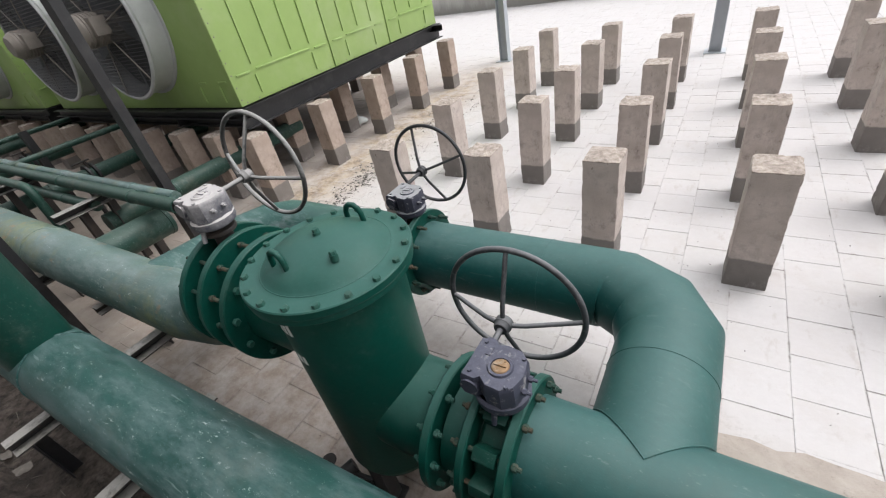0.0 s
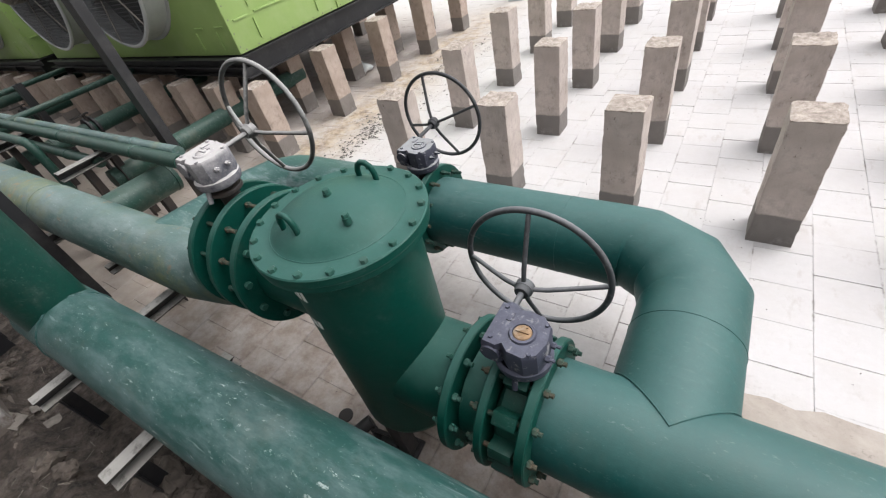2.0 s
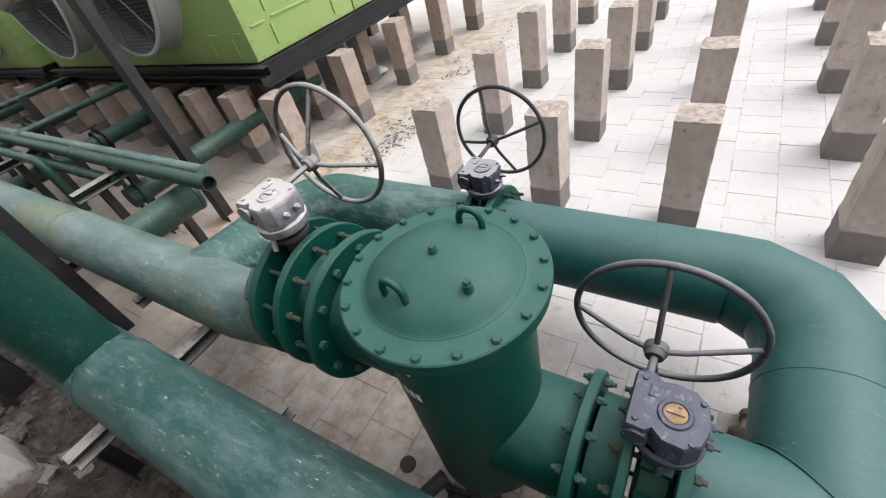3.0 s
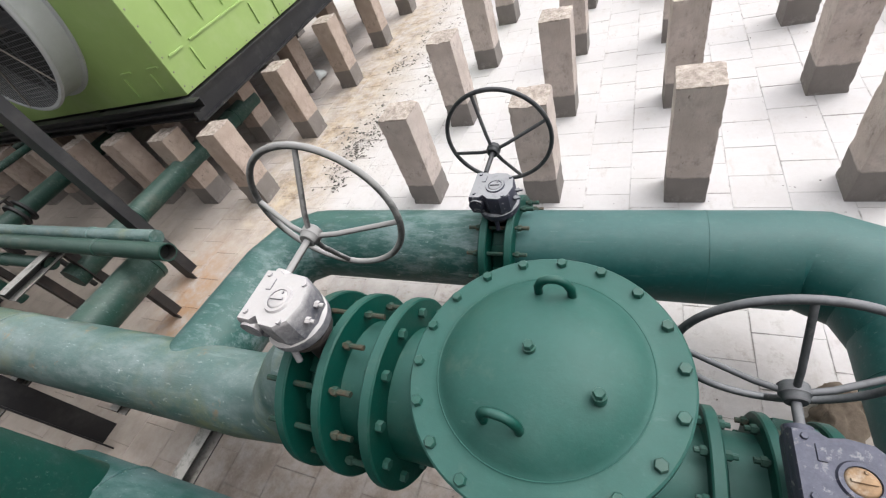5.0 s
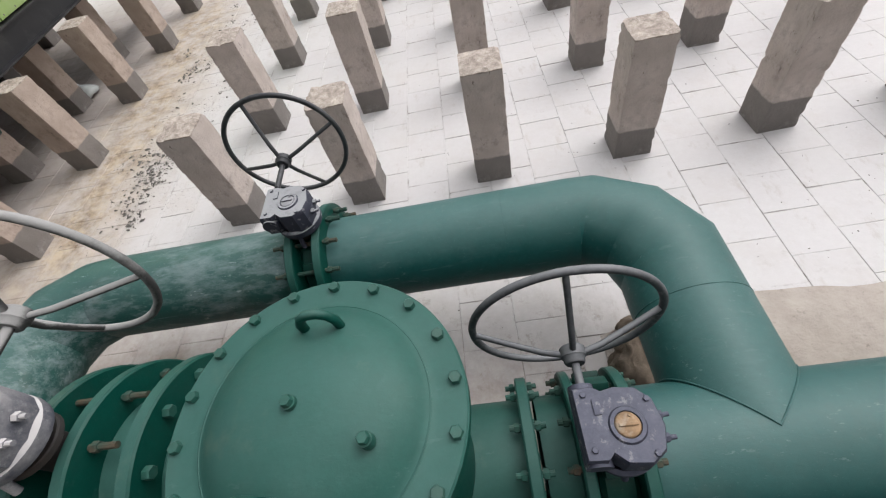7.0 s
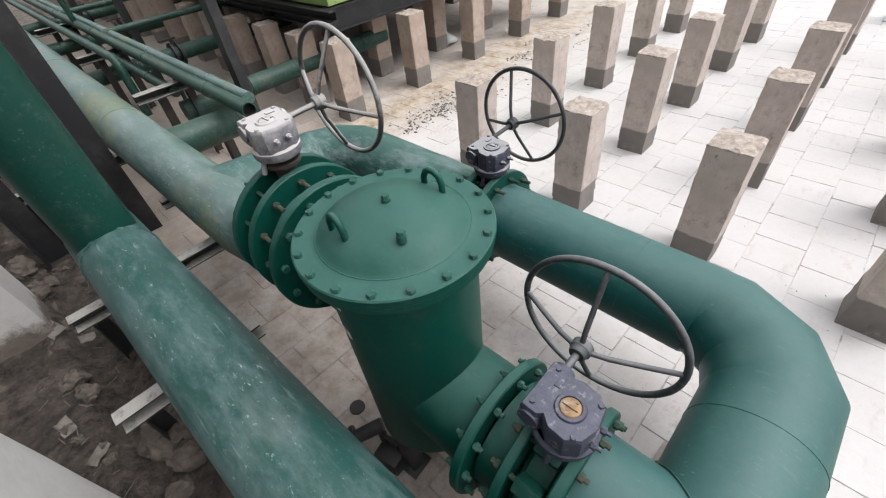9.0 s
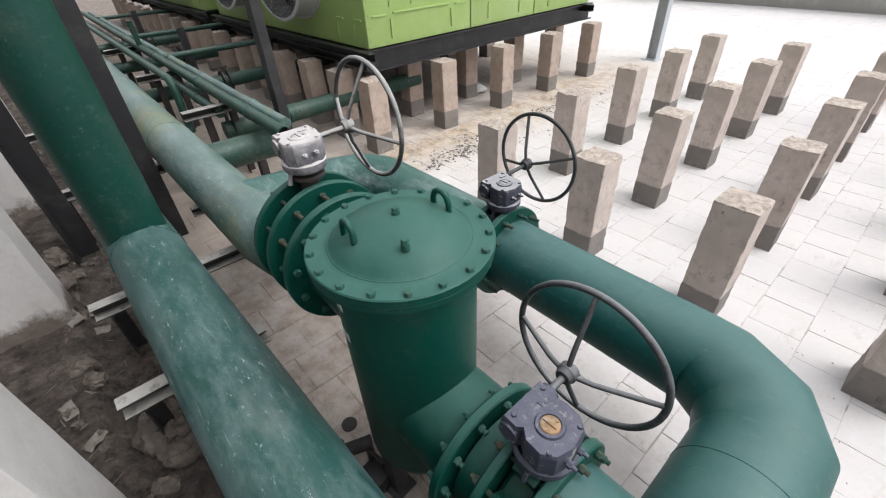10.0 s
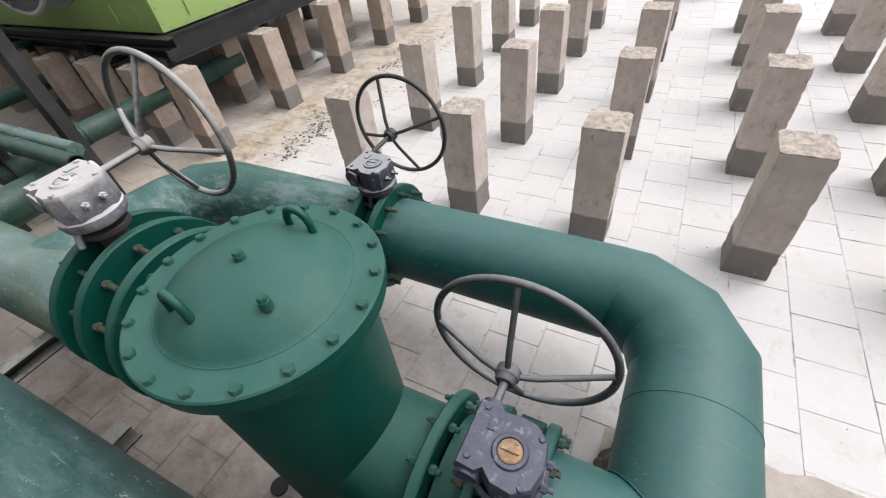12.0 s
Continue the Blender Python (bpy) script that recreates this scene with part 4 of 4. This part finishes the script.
def cooler():
    ob = thing("air_cooler", (CX0, CY0, CZ0), "lime green sheet-metal air cooler with round grey fans", "air cooler", "coolers on the roof")
    part("casing", box(B(), (CX1, CY0, CZ0), (CX0 - 0.008, CY1, CZ1), 0.006), lime, ob)
    seams = (CY0, 3.19, 4.29, CY1)
    for k in range(3):
        y0, y1 = seams[k] + 0.003, seams[k + 1] - 0.003
        panel = part("side_panel", box(B(), (CX0 - 0.01, y0, CZ0 + 0.004), (CX0, y1, CZ1), 0.002), lime, ob)
        zh = 1.19
        a, b = y0 + 0.28, y1 - 0.28
        rib(panel, y0 + 0.07, zh - 0.01, a - 0.05, zh - 0.01)
        rib(panel, a + 0.03, zh, b - 0.03, zh)
        rib(panel, b + 0.05, zh - 0.01, y1 - 0.06, zh - 0.01)
        n = 4 if k == 0 else 3
        for i in range(n):
            y = a + (b - a) * i / (n - 1)
            rib(panel, y, zh + 0.05, y, CZ1 - 0.25)
        for y in (a, b):
            rib(panel, y, CZ0 + 0.06, y, zh - 0.045)
        if k:
            rib(panel, seams[k] + 0.008, CZ0 + 0.004, seams[k] + 0.008, CZ1, 0.012)
    rv = lathe(B(), [(0.0, 0.005), (0.005, 0.003), (0.007, 0)], (0, 0, 0), (1, 0, 0), 8)
    rivet = finish("rivet", rv, motor_grey)
    for i in range(16):
        r = new("rivet", rivet)
        r.parent = ob
        r.matrix_basis = Matrix.Translation((0.001, 0.03, 0.06 + i * 0.11))
    for i in range(24):
        r = new("rivet", rivet)
        r.parent = ob
        r.matrix_basis = Matrix.Translation((0.001, 0.08 + i * 0.148, 0.022))
    for x in (CX0 - 0.2, CX0 - 0.52):
        bm = box(B(), (x - 0.008, CY0 - 0.012, CZ0 + 0.05), (x + 0.008, CY0 + 0.002, CZ0 + 0.2), 0.004)
        box(bm, (x + 0.01, CY0 - 0.012, CZ0 + 0.23), (x + 0.13, CY0 + 0.002, CZ0 + 0.246), 0.004)
        part("front_rib", bm, lime, ob)
    for cx in (-4.25, -5.95):
        cz, R, yf = 1.765, 0.655, 1.60
        bm = lathe(B(), [(R + 0.03, 0.0), (R + 0.03, 0.012), (R, 0.016), (R, 0.2), (R + 0.022, 0.215), (R + 0.03, 0.235), (R + 0.018, 0.25), (R - 0.004, 0.25), (R - 0.008, 0.2), (R - 0.008, 0.0)], (cx, CY0 - 0.001, cz), (0, -1, 0), 64)
        ring = part("fan_ring", bm, zinc, ob, "dull zinc fan ring")
        for a in (20, 140, 260):
            c, s = math.cos(radians(a)), math.sin(radians(a))
            part("seam_strap", box(B(), (-0.02, -0.21, -0.004), (0.02, -0.015, 0.004), 0.002, pose(cx + c * (R + 0.003), CY0, cz + s * (R + 0.003), 0, -a + 90, 0)), zinc, ring)
        # flat near-black disc stands in for the shaded depth inside the fan
        bm = lathe(B(), [(0, 0), (R - 0.01, 0)], (cx, CY0 - 0.004, cz), (0, -1, 0), 48)
        part("fan_shade_disc", bm, dark_bore, ring)
        n = 41
        for i in range(1, n):
            q = -R + 2 * R * i / n
            e = math.sqrt(max(0.0, R * R - q * q))
            for p0, p1 in (((cx + q, yf, cz - e), (cx + q, yf, cz + e)), ((cx - e, yf - 0.003, cz + q), (cx + e, yf - 0.003, cz + q))):
                part("guard_wire", rod(B(), p0, p1, 0.0026, 4), wire, ring)
        for i in range(6):
            a = radians(60 * i + 12)
            part("guard_bar", rod(B(), (cx, yf - 0.008, cz), (cx + R * math.cos(a), yf - 0.008, cz + R * math.sin(a)), 0.006, 6), motor_grey, ring)
        bm = rod(B(), (cx, yf - 0.19, cz), (cx, CY0 - 0.006, cz), 0.14, 28)
        rod(bm, (cx, yf - 0.24, cz), (cx, yf - 0.19, cz), 0.1, 28, 0.14)
        for k in range(5):
            disc(bm, (cx, yf - 0.16 + 0.03 * k, cz), (0, 1, 0), 0.152, 0.008, 28, 0.002)
        box(bm, (cx + 0.08, yf - 0.14, cz - 0.06), (cx + 0.2, yf + 0.02, cz + 0.1), 0.012)
        part("motor", bm, motor_grey, ring, "dusty grey fan motor")
        for i in range(5):
            a = 72 * i + 20
            bm = B()
            pts = [(0.1, -0.06, 0.03), (0.1, 0.06, -0.03), (0.35, 0.13, -0.05), (0.63, 0.12, -0.03), (0.63, -0.1, 0.04), (0.35, -0.11, 0.06)]
            top = [bm.verts.new((p, r_, q)) for p, q, r_ in pts]
            bot = [bm.verts.new((p, r_ + 0.006, q)) for p, q, r_ in pts]
            bm.faces.new(top)
            bm.faces.new(list(reversed(bot)))
            for j in range(6):
                bm.faces.new((top[j], top[(j + 1) % 6], bot[(j + 1) % 6], bot[j]))
            bmesh.ops.transform(bm, matrix=pose(cx, CY0 - 0.11, cz, 0, a, 0), verts=bm.verts[:])
            part("fan_blade", bm, blade_mat, ring)
    # frame of rolled beams
    zb, h = 0.71, 0.195
    for y in (CY0 - 0.04, CY1 - 0.1):
        part("cross_channel", channel((CX1 - 0.1, y, CZ0 - 0.085), (CX0 + 0.16, y, CZ0 - 0.085), 0.08, 0.07), black_steel, ob, angle=20)
    for x in (CX0 - 0.03, -4.2, -5.6, CX1 + 0.1):
        part("floor_beam", beam_i((x, CY0 - 0.04, zb), (x, CY1 + 0.08, zb), h, 0.12), black_steel, ob, angle=20)
    part("front_beam", beam_i((CX1, CY0 + 0.07, zb), (CX0 - 0.1, CY0 + 0.07, zb), h - 0.03, 0.12), black_steel, ob, angle=20)
    part("under_pan", box(B(), (CX1 + 0.02, CY0 + 0.02, CZ0 - 0.02), (CX0 - 0.09, CY1 - 0.02, CZ0 - 0.004)), black_steel, ob)
    return ob


unit = cooler()
for k in (1, 2):
    copy_thing(unit, Matrix.Translation((CX0 - 4.9 * k, CY0, CZ0)))

# a clear plastic bag left under the cooler
bm = B()
bmesh.ops.create_icosphere(bm, subdivisions=3, radius=0.16)
for v in bm.verts:
    v.co.z = max(v.co.z * 0.5, -0.03) + 0.04
    v.co.x *= 1.3
jitter(bm, 0.05, 9, 2.0)
for v in bm.verts:
    v.co.z = max(0.001, v.co.z)
bag = single("plastic_sheet", bm, plain("pale_plastic_film", (0.5, 0.53, 0.52), 0.25), "crumpled pale plastic sheet lying under the cooler", "plastic sheet")
bag.matrix_basis = Matrix.Translation((-3.5, 3.75, 0.004))


# ---- rack brackets and small pipes ----
def bracket(x, y0, y1, z, label, feet=()):
    ob = thing("support_channel", (x, y0, 0), label, "support", "channel supports under the pipes")
    part("channel", channel((x, y0, z - 0.07), (x, y1, z - 0.07), 0.07, 0.065, 0.007), dusty_steel, ob, angle=20)
    for y in feet:
        part("foot", angle_bar((x - 0.05, y, 0.0), (x - 0.05, y, z - 0.07), 0.06, 0.007, (1, 0, 0)), black_steel, ob, angle=20)
    return ob


for x in (-1.50, -0.80, 0.3, 1.4, 2.4):
    bracket(x, -0.85, -0.1 if x < -1 else -0.28, 0.413, "dust-topped steel channel support under the supply pipe", (-0.8,))
for x in (-2.9, -4.5, -6.2, -8.0):
    bracket(x, -0.95, 0.16, 0.483, "dust-topped steel channel support across the rack", (-0.85, 0.1))
for x in (-2.0, -3.4, -5.2, -7.0, -8.8):
    sup = thing("pipe_saddle", (x, 0.0, 0), "dark steel stand under the inlet header", "support", "stands under the header")
    part("post", angle_bar((x, -0.03, 0.0), (x, -0.03, 0.485), 0.07, 0.008, (1, 0, 0)), rusty_black, sup, angle=20)
    part("seat", channel((x, -0.22, 0.433), (x, 0.1, 0.433), 0.05, 0.06, 0.006), dusty_steel, sup, angle=20)
for x in (-3.35, -5.1, -7.2):
    sup = thing("pipe_bracket", (x, 0.45, 0), "rusty black stand with a dusty channel under the small pipes", "support", "stands under the small pipes")
    part("channel", channel((x, 0.15, 0.60), (x, 0.68, 0.60), 0.07, 0.09, 0.007), dusty_steel, sup, angle=20)
    for y in (0.3, 0.52):
        part("post", angle_bar((x, y, 0.0), (x, y, 0.60), 0.07, 0.008, (1, 0, 0)), rusty_black, sup, angle=20)


def small_pipe(label, pts, r, material, open_end=False, name="small_pipe"):
    ob = thing(name, pts[0], label, "pipe", "small pipes of the rack")
    pts = [Vector(p) for p in pts]
    out = [pts[0]]
    for a, b, c in zip(pts, pts[1:], pts[2:]):
        e = min(3.0 * r, (b - a).length / 2.2, (c - b).length / 2.2)
        p, q = b + (a - b).normalized() * e, b + (c - b).normalized() * e
        for i in range(7):
            t = i / 6
            out.append(p * (1 - t) ** 2 + b * 2 * t * (1 - t) + q * t * t)
    out.append(pts[-1])
    part("tube", sweep(B(), out, r, 20, caps=not open_end), material, ob, angle=35)
    if open_end:
        d = (out[1] - out[0]).normalized()
        part("bore", lathe(B(), [(r * 0.86, 0), (r * 0.86, 0.06), (0, 0.061)], out[0] - d * 0.001, d, 20), dark_bore, ob)
        part("rim", lathe(B(), [(r * 0.86, 0), (r, 0), (r, 0.01), (r * 0.86, 0.01)], out[0] - d * 0.0015, d, 20), material, ob)
    L = (out[-1] - out[0]).length
    d = (out[-1] - out[0]).normalized()
    if len(pts) == 2:
        for f in (0.6, 1.9, 3.6, 5.5):
            if f < L:
                part("coupling", lathe(B(), [(r, 0), (r + 0.005, 0.004), (r + 0.005, 0.03), (r, 0.034)], out[0] + d * f, d, 20), material, ob)
    return ob


small_pipe("dulled green steel pipe with an open cut end", [(-2.03, 0.495, 0.735), (-12.0, 0.53, 0.735)], 0.048, paint_rack, True)
small_pipe("dusty green steel pipe lying along the rack", [(-2.25, 0.6, 0.722), (-12.0, 0.635, 0.73)], 0.042, paint_pale)
small_pipe("dulled green steel pipe low on the rack", [(-3.3, 0.44, 0.60), (-12.0, 0.46, 0.60)], 0.042, paint_rack)
small_pipe("dulled green steel pipe with a bend down", [(-12.0, 0.29, 0.76), (-4.15, 0.31, 0.76), (-4.12, 0.31, 0.25)], 0.038, paint_rack)
small_pipe("thin green steel standpipe on the rack", [(-6.4, 0.50, 0.735), (-6.4, 0.49, 1.06)], 0.032, paint_rack)
small_pipe("short green branch pipe stub from the header", [(-2.55, -0.05, 0.52), (-2.56, 0.58, 0.50)], 0.108, paint_rack, name="branch_pipe")
small_pipe("green branch pipe running in under the cooler", [(-3.38, 0.45, 0.41), (-3.38, 2.7, 0.41)], 0.085, paint_rack, name="branch_pipe")
for x in (-5.2, -7.2, -9.2):
    b = small_pipe("green branch pipe with a small dark valve", [(x, 0.05, 0.41), (x - 0.02, 2.6, 0.41)], 0.08, paint_rack, name="branch_pipe")
    bm = disc(B(), (x, 1.05, 0.41), (0, 1, 0), 0.125, 0.03, 28, 0.004)
    disc(bm, (x, 1.12, 0.41), (0, 1, 0), 0.125, 0.03, 28, 0.004)
    part("valve_body", bm, black_steel, b)
    bm = rod(B(), (x, 1.085, 0.47), (x, 1.085, 0.57), 0.016, 10)
    box(bm, (x - 0.02, 0.95, 0.565), (x + 0.02, 1.14, 0.58), 0.004)
    part("valve_lever", bm, rusty_black, b)
for x in (-5.42, -7.4, -10.5):
    small_pipe("thin green drain pipe crossing to the cooler", [(x, 0.5, 0.75), (x + 0.06, 2.1, 0.75)], 0.034, paint_rack, name="drain_pipe")
# black hose loop behind the rack
a = [(-3.75 + 0.13 * math.cos(t), 0.62, 0.60 + 0.13 * math.sin(t)) for t in (math.pi * i / 10 for i in range(11))]
tube = thing("hose_loop", (-3.75, 0.62, 0.6), "short loop of black rubber hose on the rack", "hose")
part("hose", sweep(B(), [(-3.62, 0.62, 0.05)] + a + [(-3.88, 0.62, 0.05)], 0.02, 10), plain("black_rubber", (0.02, 0.02, 0.02), 0.6), tube)
# far rack posts
for x in (-5.6, -8.3):
    rack_post(x, 0.82, 1.0, "short black angle steel post of the pipe rack")
rack_post(-4.6, -0.80, 1.3, "dark angle steel post beside the pipes", 0.12)
rack_post(-2.80, -0.92, 3.2, "tall dark angle steel post beside the supply riser", 0.13)

# ---- steel columns ----
for x, y in ((-2.5, 6.85), (0.72, 6.62)):
    ob = thing("steel_column", (x, y, 0), "pale grey galvanised steel column standing on the tiles", "column", "galvanised columns")
    bm = B()
    for lo, hi in (((-0.07, -0.075, 0), (0.07, -0.063, 4.2)), ((-0.07, 0.063, 0), (0.07, 0.075, 4.2)), ((-0.006, -0.063, 0), (0.006, 0.063, 4.2))):
        box(bm, lo, hi, 0.0, pose(x, y, 0, 0, 0, 90))
    part("shaft", bm, galvanised, ob)
    part("base_plate", box(B(), (x - 0.13, y - 0.13, -0.003), (x + 0.13, y + 0.13, 0.012), 0.002), galvanised, ob)

# ---- white columns and debris by the supply pipe ----
for x, y in ((-2.045, -1.172), (-0.40, -1.13), (-3.69, -1.18), (-5.3, -1.18)):
    bm = box(B(), (x - 0.16, y - 0.18, -0.01), (x + 0.16, y + 0.18, 1.15), 0.008)
    bmesh.ops.subdivide_edges(bm, edges=[e for e in bm.edges if e.calc_length() > 0.2], cuts=6, use_grid_fill=True)
    jitter(bm, 0.003, 9, x)
    pier = thing("plastered_pier", (x, y, 0), "white plastered masonry pier with a chipped dirty foot", "pier", "plastered piers")
    part("shaft", bm, plaster, pier, angle=50)
    bm = box(B(), (x - 0.2, y - 0.22, -0.02), (x + 0.2, y + 0.22, 0.09), 0.02)
    bmesh.ops.subdivide_edges(bm, edges=[e for e in bm.edges if e.calc_length() > 0.06], cuts=7, use_grid_fill=True)
    jitter(bm, 0.03, 9, x * 3)
    jitter(bm, 0.012, 31, x)
    part("base", bm, rubble_mat, pier, "crumbled mortar base", angle=35)
rr = random.Random(11)


def lump(x, y, z, s, label, mat, name="rubble_lump"):
    bm = B()
    bmesh.ops.create_icosphere(bm, subdivisions=4, radius=s)
    for v in bm.verts:
        v.co.z *= 0.6
        v.co.y *= 0.8
    jitter(bm, s * 0.42, 1.3 / s, rr.uniform(0, 50))
    jitter(bm, s * 0.2, 4 / s, rr.uniform(0, 50))
    jitter(bm, s * 0.07, 13 / s, rr.uniform(0, 50))
    ob = single(name, bm, mat, label, "rubble", "broken lumps on the soil", angle=70)
    ob.matrix_basis = pose(x, y, soil_z(x, y) + s * 0.22, 0, 0, rr.uniform(0, 360))
    return ob


for x, y, s in ((-0.86, -0.80, 0.12), (-0.74, -0.78, 0.09), (-0.98, -0.84, 0.06), (-1.45, -1.0, 0.07), (-1.3, -0.97, 0.05), (-2.3, -1.0, 0.08), (-2.65, -1.02, 0.09), (-0.62, -0.86, 0.05), (-2.45, -0.95, 0.05)):
    lump(x, y, 0.0, s, "broken grey mortar lump lying on dark soil", rubble_mat)
for i in range(30):
    lump(rr.uniform(-3.2, -0.3), rr.gauss(-0.99, 0.07), 0.0, rr.uniform(0.01, 0.028), "small broken mortar chip lying on dark soil", rubble_mat, "mortar_chip")
# brown dirt heaped at the edge of the tiles, in the angle of the pipes
bm = B()
bmesh.ops.create_icosphere(bm, subdivisions=5, radius=1.0)
for v in bm.verts:
    v.co = Vector((v.co.x * 0.1, v.co.y * 0.19, v.co.z * 0.06))
jitter(bm, 0.05, 7, 3.0)
jitter(bm, 0.018, 24, 8.0)
jitter(bm, 0.006, 70, 5.0)
for v in bm.verts:
    v.co.z = max(v.co.z, -0.012)
mound = single("mound", bm, plain("brown_mossy_dirt", (0.13, 0.1, 0.075), 0.95, 0.0, 0.5, 30, (0.055, 0.052, 0.03), 0.7, 0.8), "low mound of brown mossy dirt at the tile edge", "mound", angle=80)
mound.matrix_basis = pose(0.80, 0.43, 0.01, 0, 0, -28)
# torn paper and straw
paper = plain("torn_cement_paper", (0.15, 0.135, 0.12), 0.9, 0.0, 0.5, 40, (0.06, 0.05, 0.042), 0.7)
for i, (x, y, s, a) in enumerate(((-1.9, -1.0, 0.07, 20), (-1.82, -0.92, 0.05, 80), (-0.95, -1.02, 0.045, 130), (-1.18, -1.08, 0.05, 10), (-2.0, -0.94, 0.05, 60))):
    bm = B()
    bmesh.ops.create_grid(bm, x_segments=7, y_segments=5, size=s)
    for v in bm.verts:
        v.co.y *= 0.55
        v.co.z = 0.35 * s * noise.noise(v.co * (2.2 / s) + Vector((i * 3.3, 0, 0)))
    e = bmesh.ops.extrude_face_region(bm, geom=bm.faces[:])
    for v in e["geom"]:
        if isinstance(v, bmesh.types.BMVert):
            v.co.z += 0.002
    ob = single("paper_scrap", bm, paper, "torn piece of dusty cement bag paper", "scrap", "paper scraps", angle=60)
    ob.matrix_basis = pose(x, y, soil_z(x, y) + 0.012, 8, 5, a)
bm = B()
for i in range(40):
    x, y, a, l = rr.uniform(-2.4, -0.5), rr.uniform(-1.12, -0.78), rr.uniform(0, 6.28), rr.uniform(0.02, 0.07)
    z = soil_z(x, y) + rr.uniform(0.002, 0.012)
    rod(bm, (x, y, z), (x + l * math.cos(a), y + l * math.sin(a), z + rr.uniform(0, 0.015)), 0.0014, 4)
single("straw_litter", bm, plain("dry_straw", (0.2, 0.18, 0.15), 0.9), "dry straw and wire scraps scattered on the soil", "litter", kind="stuff")
# grit and paint flakes on the tiles, in drifts
bm = B()
drifts = [(rr.choice((-2.13, -2.13, -1.9, -2.38)) + rr.gauss(0, 0.06), rr.uniform(1.7, 5.6), rr.uniform(0.03, 0.09)) for _ in range(34)]
drifts += [(-2.08 + rr.gauss(0, 0.07), rr.uniform(2.0, 2.9), 0.06) for _ in range(14)]
for i in range(2200):
    k = rr.random()
    if k < 0.85:
        cx, cy, w = rr.choice(drifts)
        x, y = rr.gauss(cx, w * 0.8), rr.gauss(cy, w * 1.8)
        s = rr.choice((0.003, 0.004, 0.005, 0.007, 0.01, 0.02)) * rr.uniform(0.6, 1.3)
    else:
        x, y = rr.uniform(-0.6, 2.6), rr.uniform(-0.3, 4.2)
        if x > 0.7 and y < 0.7:
            continue
        s = rr.uniform(0.002, 0.006)
    a, f = rr.uniform(0, 6.28), rr.uniform(0.25, 0.7)
    ring = []
    for q in (0, 1.3, 2.4, 3.6, 5.0):
        p, o = s * rr.uniform(0.6, 1.2) * math.cos(q), s * f * rr.uniform(0.6, 1.2) * math.sin(q)
        ring.append(bm.verts.new((x + p * math.cos(a) - o * math.sin(a), y + p * math.sin(a) + o * math.cos(a), 0.003 + rr.uniform(0, 0.004))))
    bm.faces.new(ring)
    t = bm.verts.new((x, y, 0.005 + s * 0.4))
    for j in range(5):
        bm.faces.new((ring[j], ring[(j + 1) % 5], t))
single("grit_flakes", bm, plain("dark_flakes", (0.14, 0.13, 0.12), 0.9, 0.0, 0.6, 30), "dark paint flakes and grit scattered over the tiles", "litter", kind="stuff", angle=10)
drain = single("floor_drain_cap", disc(B(), (-0.36, -0.17, 0.004), (0, 0, 1), 0.035, 0.012, 20, 0.003), rusty_black, "small round rusty cap set in the tiles", "cap")

# ---- roof tiles ----
TP = 0.2485
X0 = 0.604


def tile_rings(w, d):
    out = []
    for inset, z in ((0.0, -0.03), (0.0, -0.0016), (0.0014, 0.0)):
        out.append([(-w / 2 + inset, -d / 2 + inset, z), (w / 2 - inset, -d / 2 + inset, z), (w / 2 - inset, d / 2 - inset, z), (-w / 2 + inset, d / 2 - inset, z)])
    return out


def tile_faces(o):
    f = []
    for k in (0, 4):
        for i in range(4):
            j = (i + 1) % 4
            f.append((o + k + i, o + k + j, o + k + 4 + j, o + k + 4 + i))
    f.append((o + 8, o + 9, o + 10, o + 11))
    return f


pavement = tagged(new("pavement"), "whitewashed square roof tiles laid in staggered rows", "pavement", kind="structure")
tile_meshes = []
for k in range(4):
    me = bpy.data.meshes.new("tile")
    w, d = TP - rnd.uniform(0.0006, 0.0016), TP - rnd.uniform(0.0006, 0.0018)
    me.from_pydata([v for ring in tile_rings(w, d) for v in ring], [], tile_faces(0))
    me.materials.append(tile_mat)
    tile_meshes.append(me)
verts, faces = [], []
rt = random.Random(8)
for c in range(-48, 48):
    x = X0 + TP * (c + 0.5)
    off = 0.062 if c % 2 == 0 else 0.173
    for r in range(-3, 66):
        y = off + TP * (r + 0.5)
        if y + TP / 2 < -0.52 or (x > 0.85 and y < 0.5) or y > 13.22 - 0.07 * (x + 3) or abs(x) > 11:
            continue
        z = rt.uniform(-0.0012, 0.0008)
        tx, ty, tz = rt.uniform(-0.18, 0.18), rt.uniform(-0.18, 0.18), rt.uniform(-0.25, 0.25)
        m = pose(x + rt.uniform(-0.0008, 0.0008), y + rt.uniform(-0.0012, 0.0012), z, tx, ty, tz)
        if -0.95 < x < 2.1 and y < 5.3 and len(pavement.children) < 300:
            t = new("tile", rt.choice(tile_meshes))
            t.parent = pavement
            t.matrix_basis = m
        else:
            o = len(verts)
            g = rt.uniform(0.0006, 0.0018)
            verts += [tuple(m @ Vector(v)) for ring in tile_rings(TP - g, TP - g) for v in ring]
            faces += tile_faces(o)
me = bpy.data.meshes.new("tile_field")
me.from_pydata(verts, [], faces)
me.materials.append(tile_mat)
field = new("tile_field", me)
field.parent = pavement
tagged(field, kind="stuff")
